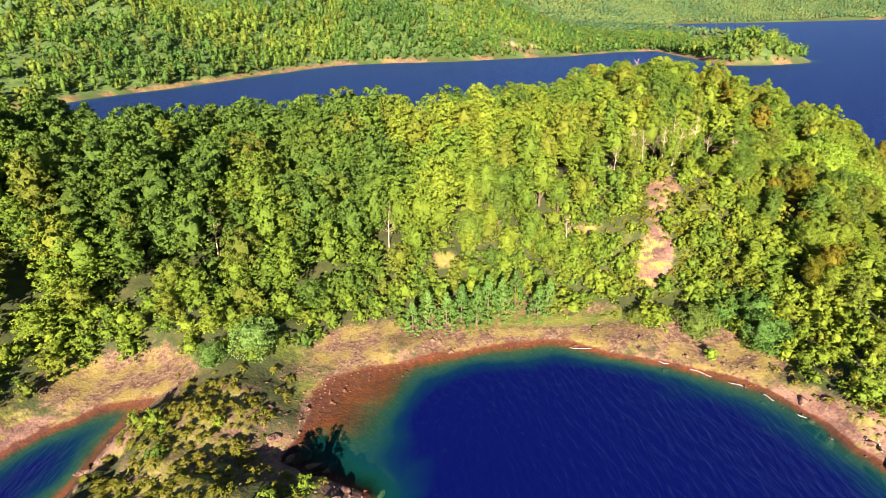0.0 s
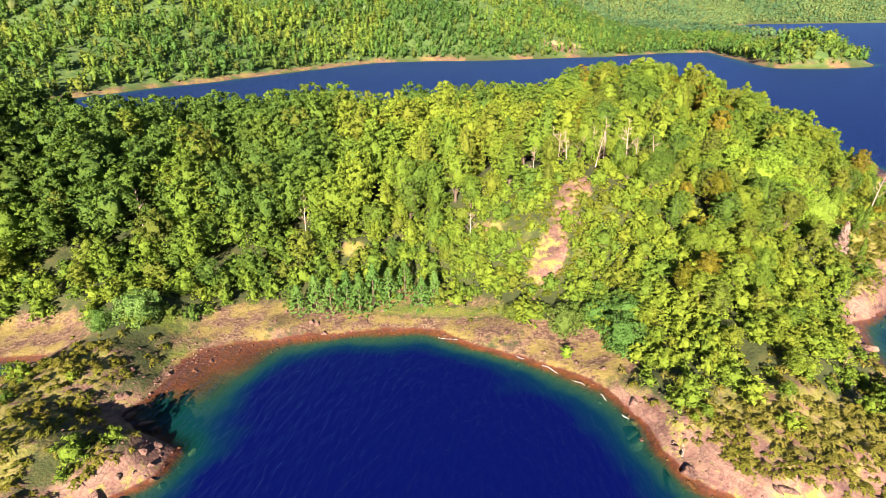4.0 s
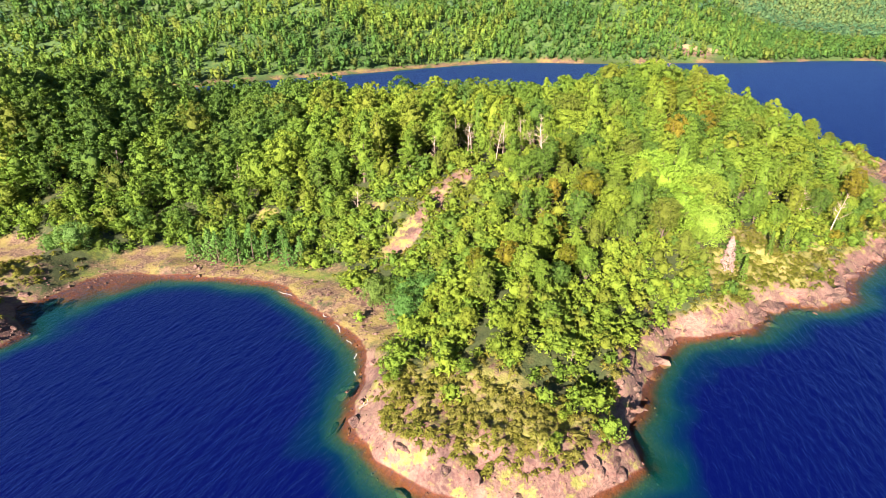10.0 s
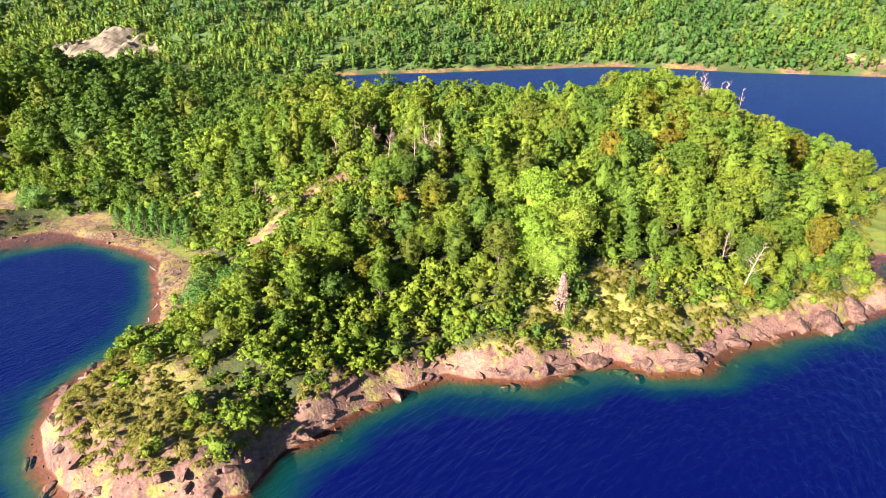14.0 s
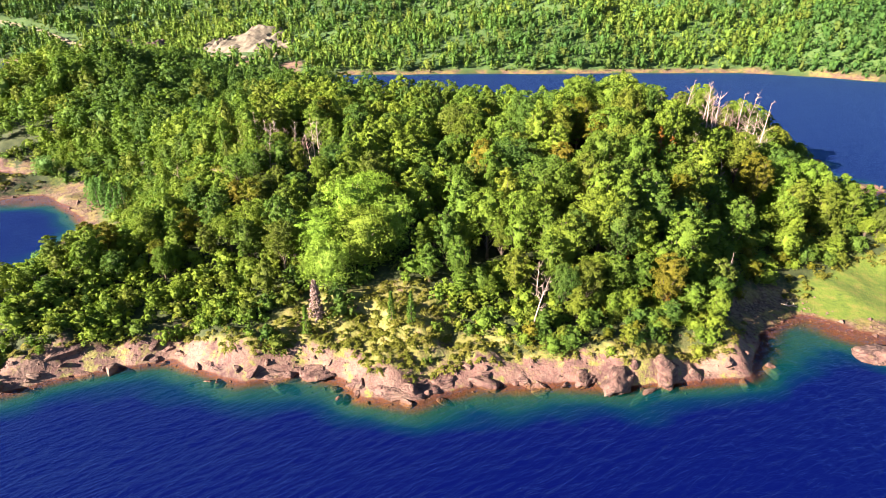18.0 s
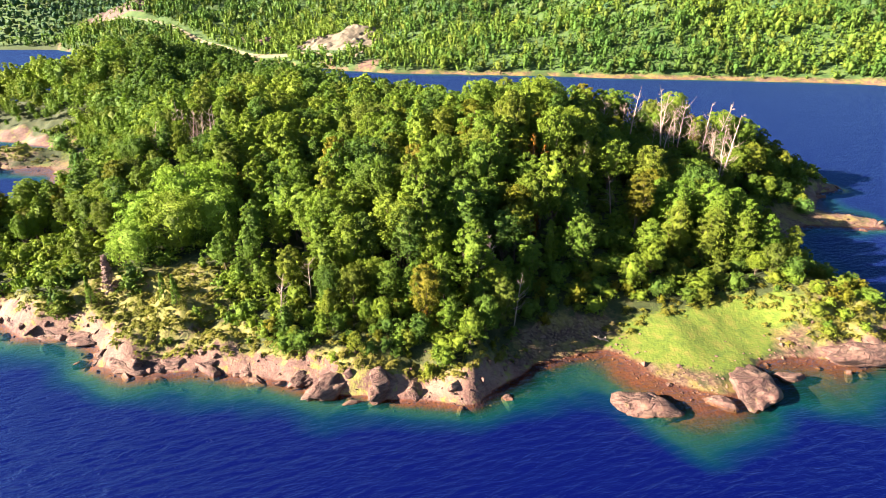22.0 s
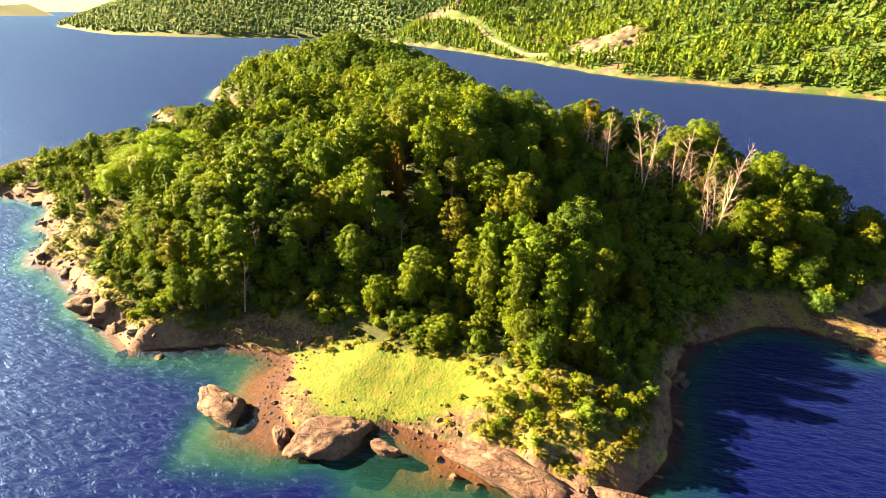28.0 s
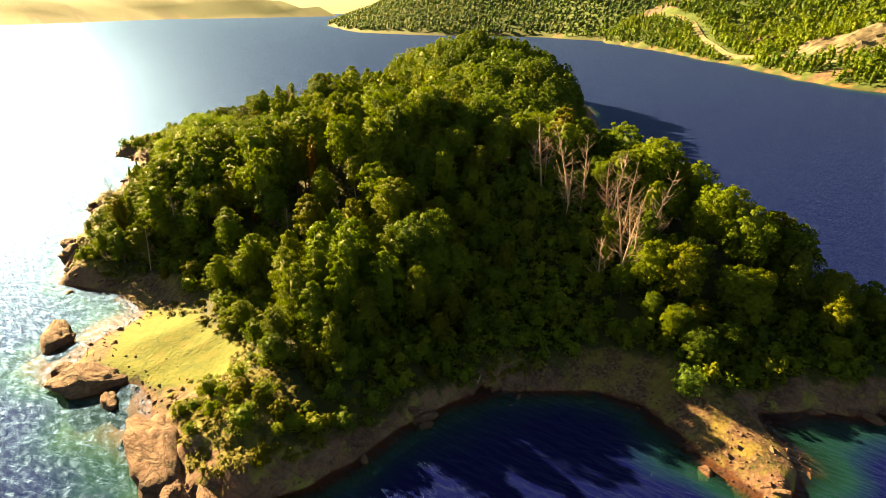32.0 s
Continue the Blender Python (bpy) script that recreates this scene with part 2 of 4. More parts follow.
def leaf_material(name, dark, mid, light, by_tree, coarse=False):
    """Foliage. by_tree: the joined woods carry a tone for each tree; single trees take theirs from their object."""
    n = Nodes(name)
    if by_tree:
        a = n.add("Attribute")
        a.attribute_name = "tone"
        tone = a.outputs["Fac"]
    else:
        tone = n.add("ObjectInfo").outputs["Random"]
    isl = n.t.nodes.new("ShaderNodeNewGeometry").outputs["Random Per Island"]
    grain = n.noise(2.4 if not coarse else 0.7, 4, 0.75)
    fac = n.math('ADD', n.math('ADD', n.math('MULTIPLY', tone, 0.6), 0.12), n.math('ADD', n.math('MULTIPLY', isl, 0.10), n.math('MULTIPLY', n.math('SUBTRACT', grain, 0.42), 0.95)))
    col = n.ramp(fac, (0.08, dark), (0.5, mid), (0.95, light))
    odd = n.ramp(n.math('FRACT', n.math('MULTIPLY', tone, 23.7)), (0.74, (0, 0, 0)), (0.86, (1, 1, 1)))
    col = n.mix(n.math('MULTIPLY', odd, 0.32), col, (0.19, 0.135, 0.02))
    patch = n.noise(0.05, 3)
    col = n.mix(n.math('MULTIPLY', ramp_grey(n, patch, 0.52, 0.7), 0.25), col, (0.15, 0.135, 0.012))
    d = n.add("BsdfPrincipled", Roughness=0.55)
    d.inputs["Specular IOR Level"].default_value = 0.12
    n.t.links.new(col, d.inputs["Base Color"])
    n.t.links.new(n.bump(grain, 1.0, 0.5 if not coarse else 1.6), d.inputs["Normal"])
    tr = n.add("BsdfTranslucent")
    n.t.links.new(n.mix(0.5, col, (0.15, 0.27, 0.012)), tr.inputs["Color"])
    m = n.add("MixShader", i0=0.26)
    n.t.links.new(d.outputs[0], m.inputs[1])
    n.t.links.new(tr.outputs[0], m.inputs[2])
    return n.done(m.outputs[0])


def rock_colour(n):
    big, small = n.noise(0.16, 4), n.noise(1.7, 6, 0.65)
    c = n.ramp(big, (0.36, (0.060, 0.023, 0.019)), (0.5, (0.140, 0.063, 0.048)), (0.66, (0.205, 0.116, 0.080)))
    c = n.mix(n.math('MULTIPLY', ramp_grey(n, small, 0.42, 0.64), 0.4), c, (0.24, 0.16, 0.108))
    mp = n.add("Mapping", Vector=n.pos(), Scale=(1.0, 0.35, 1.4), Rotation=(0.3, 0.2, radians(30)))
    crack = n.math('ABSOLUTE', n.math('SUBTRACT', n.noise(0.45, 5, 0.6, mp.outputs[0], 1.2), 0.5))
    lines = n.ramp(crack, (0.0, (1, 1, 1)), (0.034, (0, 0, 0)))
    c = n.mix(n.math('MULTIPLY', lines, 0.6), c, (0.06, 0.03, 0.026))
    lichen = n.noise(0.9, 5, 0.7)
    c = n.mix(n.math('MULTIPLY', ramp_grey(n, lichen, 0.6, 0.68), 0.4), c, (0.20, 0.16, 0.04))
    return c, small, crack


def rock_material():
    n = Nodes("shore_rock")
    c, small, crack = rock_colour(n)
    z = n.add("SeparateXYZ", Vector=n.pos()).outputs["Z"]
    wet = n.ramp(n.math('ADD', z, n.math('MULTIPLY', n.noise(0.6, 3), 0.5)), (0.2, (1, 1, 1)), (0.5, (0, 0, 0)))
    c = n.mix(n.math('MULTIPLY', wet, 0.75), c, (0.14, 0.05, 0.018))
    p = n.add("BsdfPrincipled", Roughness=0.85)
    n.t.links.new(c, p.inputs["Base Color"])
    h = n.math('ADD', n.noise(0.8, 6, 0.7), n.math('MULTIPLY', n.math('MINIMUM', crack, 0.05), 6.0))
    n.t.links.new(n.bump(h, 0.9, 0.5), p.inputs["Normal"])
    return n.done(p.outputs[0])


def ground_material():
    """Soil, with rock, grass and shingle where the plan puts them (weights in 'cover')."""
    n = Nodes("ground_cover")
    rc, small, crack = rock_colour(n)
    cov = n.add("Attribute")
    cov.attribute_name = "cover"
    s = n.add("SeparateColor", Color=cov.outputs["Color"])
    edge = n.math('MULTIPLY', n.math('SUBTRACT', n.noise(0.7, 5, 0.7), 0.5), 0.9)

    def weight(sock):
        return ramp_grey(n, n.math('ADD', sock, edge), 0.38, 0.62)
    soil = n.ramp(n.noise(0.5, 6, 0.7), (0.3, (0.014, 0.020, 0.004)), (0.5, (0.030, 0.040, 0.006)), (0.7, (0.075, 0.060, 0.016)))
    scrub = n.ramp(n.noise(0.22, 5, 0.65), (0.35, (0.020, 0.032, 0.004)), (0.6, (0.040, 0.055, 0.006)), (0.75, (0.09, 0.078, 0.014)))
    green = n.ramp(n.noise(0.17, 8, 0.8), (0.34, (0.016, 0.042, 0.009)), (0.5, (0.048, 0.098, 0.015)), (0.66, (0.10, 0.135, 0.024)))
    far_side = n.add("Attribute")
    far_side.attribute_name = "across"
    far_side = far_side.outputs["Fac"]
    c = n.mix(n.math('ADD', n.math('MULTIPLY', far_side, 0.7), 0.3), soil, n.mix(far_side, scrub, green))
    grass = n.ramp(n.noise(0.55, 6, 0.7), (0.32, (0.050, 0.085, 0.006)), (0.48, (0.095, 0.135, 0.008)), (0.66, (0.155, 0.145, 0.022)))
    speck = n.noise(6.0, 3, 0.7)
    pebble = n.add("TexVoronoi", Scale=2.6)
    n.t.links.new(n.pos(), pebble.inputs["Vector"])
    shingle = n.ramp(n.add("SeparateColor", Color=pebble.outputs["Color"]).outputs[0],
                     (0.0, (0.055, 0.024, 0.015)), (0.5, (0.118, 0.062, 0.036)), (1.0, (0.185, 0.122, 0.068)))
    shingle = n.mix(n.math('MULTIPLY', ramp_grey(n, n.noise(0.25, 4), 0.46, 0.6), 0.6), shingle, (0.21, 0.17, 0.03))
    dry = n.ramp(n.noise(0.8, 6, 0.7), (0.3, (0.10, 0.115, 0.014)), (0.5, (0.185, 0.165, 0.034)), (0.62, (0.235, 0.19, 0.06)), (0.75, (0.18, 0.10, 0.06)))
    c = n.mix(weight(s.outputs["Red"]), c, n.mix(ramp_grey(n, n.math('ADD', n.noise(0.33, 6, 0.75), n.math('MULTIPLY', cov.outputs["Alpha"], 0.13)), 0.53, 0.62), rc, dry))
    c = n.mix(weight(s.outputs["Green"]), c, grass)
    c = n.mix(weight(s.outputs["Blue"]), c, shingle)
    z = n.add("SeparateXYZ", Vector=n.pos()).outputs["Z"]
    wet = n.ramp(n.math('ADD', z, n.math('MULTIPLY', n.noise(0.5, 4), 0.4)), (0.22, (1, 1, 1)), (0.36, (0, 0, 0)))
    c = n.mix(n.math('MULTIPLY', wet, 0.92), c, n.ramp(n.noise(1.2, 5), (0.35, (0.05, 0.010, 0.002)), (0.65, (0.11, 0.024, 0.004))))
    p = n.add("BsdfPrincipled", Roughness=0.9)
    n.t.links.new(c, p.inputs["Base Color"])
    h = n.math('ADD', n.noise(0.9, 6, 0.7), n.math('MULTIPLY', pebble.outputs["Distance"], 0.3))
    n.t.links.new(n.bump(h, 0.55, 0.3), p.inputs["Normal"])
    return n.done(p.outputs[0])


def water_material():
    """Lake water: clear over the shallows and opaque blue where it is deep; 'depth' holds the metres down to the bed."""
    n = Nodes("lake_water")
    a = n.add("Attribute")
    a.attribute_name = "depth"
    d = n.math('ADD', a.outputs["Fac"], n.math('MULTIPLY', n.math('SUBTRACT', n.noise(0.12, 4, 0.6), 0.5), 1.2))
    clear = n.add("BsdfTransparent")
    n.t.links.new(n.ramp(n.math('DIVIDE', d, 6.0), (0.0, (0.97, 0.97, 0.95)), (0.12, (0.72, 0.70, 0.45)), (0.28, (0.16, 0.66, 0.42)), (0.8, (0.0, 0.30, 0.34))), clear.inputs["Color"])
    body = n.add("BsdfDiffuse")
    n.t.links.new(n.ramp(n.math('DIVIDE', d, 6.0), (0.1, (0.0, 0.075, 0.036)), (0.32, (0.0, 0.060, 0.050)), (0.6, (0.0, 0.017, 0.044)), (1.0, (0.0006, 0.0024, 0.056))), body.inputs["Color"])
    deep = n.ramp(n.math('DIVIDE', d, 6.0), (0.10, (0, 0, 0)), (0.62, (1, 1, 1)))
    under = n.add("MixShader", i0=deep)
    n.t.links.new(clear.outputs[0], under.inputs[1])
    n.t.links.new(body.outputs[0], under.inputs[2])
    mp = n.add("Mapping", Vector=n.pos(), Scale=(1.0, 0.33, 1.0), Rotation=(0, 0, radians(38)))
    ripple = n.noise(1.3, 5, 0.65, mp.outputs[0], 0.6)
    swell = n.noise(0.18, 3, 0.5, mp.outputs[0], 0.4)
    bump = n.bump(n.math('ADD', ripple, n.math('MULTIPLY', swell, 0.8)), 1.0, 0.5)
    gloss = n.add("BsdfGlossy", Roughness=0.46, Normal=bump, Color=(0.11, 0.24, 0.46, 1))
    fres = n.add("Fresnel", IOR=1.33, Normal=bump)
    top = n.add("MixShader", i0=fres.outputs[0])
    n.t.links.new(under.outputs[0], top.inputs[1])
    n.t.links.new(gloss.outputs[0], top.inputs[2])
    return n.done(top.outputs[0])


def bark_material(name, dark, light, scale=2.2):
    n = Nodes(name)
    c = n.ramp(n.noise(scale, 7, 0.75), (0.35, dark), (0.65, light))
    p = n.add("BsdfPrincipled", Roughness=0.9)
    n.t.links.new(c, p.inputs["Base Color"])
    n.t.links.new(n.bump(n.noise(5.0, 5, 0.7), 0.6, 0.08), p.inputs["Normal"])
    return n.done(p.outputs[0])


GREEN = ((0.044, 0.102, 0.024), (0.130, 0.212, 0.025), (0.235, 0.300, 0.030))
WARM = ((0.075, 0.095, 0.008), (0.150, 0.150, 0.012), (0.22, 0.165, 0.02))
LIME = ((0.18, 0.31, 0.030), (0.245, 0.385, 0.040), (0.30, 0.43, 0.06))
COOL = ((0.06, 0.15, 0.03), (0.105, 0.22, 0.045), (0.17, 0.29, 0.07))
M_LEAF = leaf_material("broad_leaves", *GREEN, False)
M_WARM = leaf_material("yellowing_leaves", *WARM, False)
M_LIME = leaf_material("pale_leaves", *LIME, False)
M_COOL = leaf_material("blue_green_needles", *COOL, False)
M_GROVE = leaf_material("grove_leaves", (0.085, 0.172, 0.020), (0.140, 0.240, 0.026), (0.205, 0.290, 0.034), False)
M_FAR = leaf_material("far_woods_leaves", (0.030, 0.085, 0.024), (0.085, 0.175, 0.030), (0.19, 0.26, 0.034), True, True)
# bluer than the near woods: distance haze put into the leaf colour
M_DISTANT = leaf_material("hazy_distant_leaves", (0.030, 0.080, 0.040), (0.065, 0.140, 0.060), (0.14, 0.20, 0.06), True, True)
M_WOODS = leaf_material("woodland_leaves", *GREEN, True)
M_ROCK = rock_material()
M_GROUND = ground_material()
M_WATER = water_material()
M_BARK = bark_material("bark", (0.05, 0.035, 0.025), (0.16, 0.11, 0.075))
M_DEAD = bark_material("bleached_wood", (0.23, 0.15, 0.115), (0.48, 0.36, 0.28))

# ---- the ground, one sheet to the horizon ----
gx, gy = spread(-62, 156, 0.95, -4500, 4500, 1.065), spread(0, 296, 0.95, -4500, 4500, 1.065)


def sheet(xs, ys):
    x, y = np.meshgrid(xs, ys)
    nx, ny = len(xs), len(ys)
    i = np.arange(nx * ny).reshape(ny, nx)
    f = np.stack([i[:-1, :-1], i[:-1, 1:], i[1:, 1:], i[1:, :-1]], -1).reshape(-1, 4)
    return x.ravel(), y.ravel(), f


def open_ground(x, y):
    """Bare scars, grass and shingle by the plan: weights of rock, grass, shingle."""
    z, d, dn, df = land(x, y, False)
    b = beaches(x, y)
    rock = np.clip(1.25 - dn / (5.6 + 6 * fbm(x, y, 11, 2, 77)), 0, 1) * (dn > -6) * (1 - b) * (1 - 0.6 * (dn > 1.5) * bump_at(x, y, 126, 231, 24, 8))
    rock = np.maximum.reduce([rock, 1.25 * bump_at(x, y, 66, 48, 18, 11) * (dn > 0), 1.2 * bump_at(x, y, 43.5, 101, 3.8, 7, -20) * (0.85 + 1.1 * fbm(x, y, 5, 3, 27)) * (dn > 0),
                              1.2 * bump_at(x, y, 38.5, 89, 3.4, 7.5, -25) * (0.85 + 1.1 * fbm(x, y, 5, 3, 28)), 0.8 * bump_at(x, y, 1, 94, 3.5, 3), 0.7 * bump_at(x, y, 27, 97, 5, 3), 0.66 * bump_at(x, y, 140, 215, 11, 12), 0.95 * bump_at(x, y, -29, 30, 11, 24), 0.85 * bump_at(x, y, -28, 54, 8, 9),
                              1.1 * bump_at(x, y, 104, 112, 10, 11), 0.95 * bump_at(x, y, 97, 102, 6, 8), 0.85 * bump_at(x, y, 114, 121, 5, 7), 0.9 * bump_at(x, y, 128, 139, 5, 7)])
    grass = np.maximum.reduce([np.clip(0.5 + (inland(x, y, MEADOW) + 2.5 * fbm(x, y, 7, 3, 15)) / 6, 0, 1.2), 0.62 * bump_at(x, y, -18, 63, 5, 10), 0.55 * bump_at(x, y, -26, 70, 14, 5),
                               0.68 * bump_at(x, y, 18, 79.5, 30, 3.2),
                               0.8 * bump_at(x, y, 42, 94, 9, 15, -20) - 1.3 * bump_at(x, y, 43.5, 101, 3.6, 6.5, -20) - 1.1 * bump_at(x, y, 38.5, 88.5, 3.2, 6.5, -25)]) * (dn > 0.8)
    shingle = b * (dn > -8) * np.clip(1.9 - dn / 8, 0, 1) * (1 - 0.9 * np.clip(grass, 0, 1))
    fshore = (df > -6) * np.clip(1.4 - df / 6, 0, 1) * (df > -3)
    quarry = np.maximum(bump_at(x, y, -305, 232, 24, 12, -40), 0.9 * bump_at(x, y, -345, 203, 18, 8, -40))
    clear = bump_at(x, y, 84, 640, 26, 14)
    return np.clip(np.maximum.reduce([rock, quarry, clear]), 0, 1), np.clip(grass, 0, 1), np.clip(np.maximum(shingle, 0.8 * fshore), 0, 1)


X, Y, F = sheet(gx, gy)
Z, D, DN, DF = land(X, Y)
me = mesh_of("ground", np.stack([X, Y, Z], -1), F, [M_GROUND])
HEIGHT = Z.reshape(len(gy), len(gx))


def on_ground(x, y):
    """Heights of the ground sheet under the places x, y."""
    x, y = np.asarray(x, float), np.asarray(y, float)
    i = np.clip(np.searchsorted(gx, x) - 1, 0, len(gx) - 2)
    j = np.clip(np.searchsorted(gy, y) - 1, 0, len(gy) - 2)
    u, w = (x - gx[i]) / (gx[i + 1] - gx[i]), (y - gy[j]) / (gy[j + 1] - gy[j])
    return (HEIGHT[j, i] * (1 - u) + HEIGHT[j, i + 1] * u) * (1 - w) + (HEIGHT[j + 1, i] * (1 - u) + HEIGHT[j + 1, i + 1] * u) * w


def ground_z(x, y):
    return float(on_ground(x, y))


R_, G_, B_ = open_ground(X, Y)
attribute(me, "cover", np.stack([R_, G_, B_, np.where(X > 88, 1.25 * smooth(1.5, 5.5, DN), smooth(2.5, 9.5, DN)) * (1 - bump_at(X, Y, 42, 95, 8, 15))], -1), "FLOAT_COLOR")
attribute(me, "across", (DF > 2).astype(float))
ground = tagged(new("ground", me), "hilly lakeside ground with forest soil, dry grass and shingle", "ground", kind="structure")

# ---- the lake ----
wx, wy = spread(-62, 170, 1.8, -4500, 4500, 1.15), spread(0, 296, 1.8, -4500, 4500, 1.15)
X, Y, F = sheet(wx, wy)
Z = land(X, Y, False)[0]
me = mesh_of("water", np.stack([X, Y, np.zeros_like(X)], -1), F, [M_WATER])
attribute(me, "depth", np.clip(-Z, 0, 20))
water = new("water", me)
water.visible_shadow = False
tagged(water, "deep blue rippled lake water, clear over the shallows", "lake", kind="structure")


# ---- trees ----
def sprays(rng, c, o, size, droop=0.0):
    """Pointed leaf sprays at the places c, turned outward by o. Arrays of corners, faces and normals."""
    n = len(c)
    a = rng.normal(0, 1, (n, 3)) + o * 0.3
    a[:, 2] -= droop
    a /= np.linalg.norm(a, axis=1)[:, None]
    b = np.cross(a, rng.normal(0, 1, (n, 3)))
    b /= np.linalg.norm(b, axis=1)[:, None]
    s = rng.uniform(size[0], size[1], (n, 1))
    v = np.stack([c + a * s, c - a * s * 0.8 + b * s * 0.7, c - a * s * 0.8 - b * s * 0.7], 1)
    q = np.cross(a, b)
    turn = ((q * o).sum(1) < 0)[:, None]
    q = np.where(turn, -q, q)
    v = np.where(turn[:, :, None], v[:, ::-1], v)
    nor = o * 0.55 + q * 0.75
    nor /= np.linalg.norm(nor, axis=1)[:, None]
    return v.reshape(-1, 3), np.arange(n * 3).reshape(n, 3), np.repeat(nor, 3, axis=0)


def leaves(rng, centres, outward, count, size, puff=0.5, droop=0.0):
    """Leaf sprays in clumps round the given centres."""
    c, o = np.repeat(centres, count, axis=0), np.repeat(outward, count, axis=0)
    d = rng.normal(0, 1, c.shape)
    d /= np.linalg.norm(d, axis=1)[:, None]
    d *= rng.uniform(0.3, 1.0, (len(c), 1)) ** 0.5
    o = o + d * 0.6
    return sprays(rng, c + d * puff * np.array([1, 1, 0.7]), o / np.linalg.norm(o, axis=1)[:, None], size, droop)


def ball(level):
    bm = bmesh.new()
    bmesh.ops.create_icosphere(bm, subdivisions=level, radius=1)
    v = np.array([tuple(q.co) for q in bm.verts])
    f = np.array([[q.index for q in t.verts] for t in bm.faces])
    bm.free()
    return v, f


BALLS = {1: ball(1), 2: ball(2)}


def outline(u, point):
    """Half width of a crown, 0 to 1, at the height u of the crown: swelling low down, drawn in to a rounded or pointed top."""
    u = np.clip(u, 0, 1)
    r = (u + 0.07) ** 0.42 * (1.0 - u) ** point
    peak = 0.42 / (0.42 + point)
    return r / ((peak + 0.07) ** 0.42 * (1 - peak) ** point)


def boughs_of(rng, height, width, count, base, point):
    """Ends of the boughs, spread round the crown from below to the tip: centre and radii of their leaf masses."""
    out = []
    for i in range(count):
        u = ((i + rng.uniform(0.2, 0.8)) / count) ** 0.85
        r = width * rng.uniform(0.11, 0.19) * (1.12 - 0.55 * u)
        off = max(0.0, width * 0.5 * float(outline(u, point)) * rng.uniform(0.72, 1.12) - r * 0.55)
        a = i * 2.4 + rng.uniform(-0.5, 0.5)
        z = height * (base + (1 - base) * u) - r * 0.5
        out.append((math.cos(a) * off, math.sin(a) * off, z, r, r * rng.uniform(0.65, 1.0)))
    return out


def core(rng, height, width, base, point, level):
    """The dense inside of a crown, uneven, that the leaf sprays grow from."""
    bv, bf = BALLS[level]
    u = bv[:, 2] * 0.5 + 0.5
    ring = np.maximum(np.hypot(bv[:, 0], bv[:, 1]), 1e-3)
    w = width * 0.5 * 0.52 * outline(u * 0.92, point) * rng.uniform(0.7, 1.1, len(bv)) * np.minimum(1, ring * 3)
    v = np.stack([bv[:, 0] / ring * w, bv[:, 1] / ring * w, height * (base + (1 - base) * u * 0.86)], -1)
    n = bv + rng.normal(0, 0.25, bv.shape)
    n /= np.linalg.norm(n, axis=1)[:, None]
    return v[bf].reshape(-1, 3), n[bf].reshape(-1, 3)


def crown(rng, height, width, boughs, per, size, base=0.3, point=0.7, droop=0.0, level=1):
    """A crown of leaf sprays set on the upper sides of its boughs' ends, round a dense inside."""
    ls = boughs_of(rng, height, width, boughs, base, point)
    c = np.repeat(np.array([q[:3] for q in ls]), per, axis=0)
    r = np.repeat(np.array([(q[3], q[3], q[4]) for q in ls]), per, axis=0)
    n = len(c)
    d = rng.normal(0, 1, (n, 3))
    d[:, 2] = np.abs(d[:, 2]) - 0.45
    d /= np.linalg.norm(d, axis=1)[:, None]
    p = c + d * r * (rng.uniform(0.35, 1.25, (n, 1)) ** 0.6)
    axis = (p - np.array([0, 0, (base + 0.25 * (1 - base)) * height])) / np.array([width * 0.5, width * 0.5, height * 0.55])
    o = d * 0.75 + axis / np.maximum(np.linalg.norm(axis, axis=1), 0.3)[:, None] * 0.55
    o /= np.linalg.norm(o, axis=1)[:, None]
    v, f, nor = sprays(rng, p, o, size, droop)
    cv, cn = core(rng, height, width, base, point, level)
    v, nor = np.concatenate([v, cv]), np.concatenate([nor, cn])
    return (v, np.arange(len(v)).reshape(-1, 3), nor), ls


def tube(pts, radii, sides=6):
    pts = np.asarray(pts, float)
    vs = []
    for i, p in enumerate(pts):
        t = pts[min(i + 1, len(pts) - 1)] - pts[max(i - 1, 0)]
        t /= np.linalg.norm(t) + 1e-9
        u = np.cross(t, (0.31, 0.95, 0.05))
        u /= np.linalg.norm(u)
        w = np.cross(t, u)
        a = np.arange(sides) * 2 * math.pi / sides
        vs.append(p + radii[i] * (np.cos(a)[:, None] * u + np.sin(a)[:, None] * w))
    f = []
    for i in range(len(pts) - 1):
        for j in range(sides):
            k = (j + 1) % sides
            f.append((i * sides + j, i * sides + k, (i + 1) * sides + k, (i + 1) * sides + j))
    return np.concatenate(vs), np.array(f)


def joined(bits):
    vs, fs, at = [], [], 0
    for v, f in bits:
        vs.append(v)
        fs.append(f + at)
        at += len(v)
    return np.concatenate(vs), np.concatenate(fs)


def trunk_bits(rng, height, ls, thick, sides=6):
    bend = rng.normal(0, 0.02 * height, 2)
    spine = [(bend[0] * f * f, bend[1] * f * f, height * f * 0.86 - 0.5) for f in (0, 0.25, 0.5, 0.75, 1.0)]
    bits = [tube(spine, [thick * 1.35, thick, thick * 0.8, thick * 0.5, thick * 0.15], sides)]
    for x, y, z, r, rz in ls:
        f = max(0.15, min(0.8, (z - 0.25 * height) / height))
        s = np.array([bend[0] * f * f, bend[1] * f * f, height * f * 0.86])
        e = np.array([x, y, z + rz * 0.2])
        bits.append(tube([s, s * 0.5 + e * 0.5 + np.array([0, 0, -0.2]), e], [thick * 0.45, thick * 0.28, thick * 0.08], 4))
    return bits


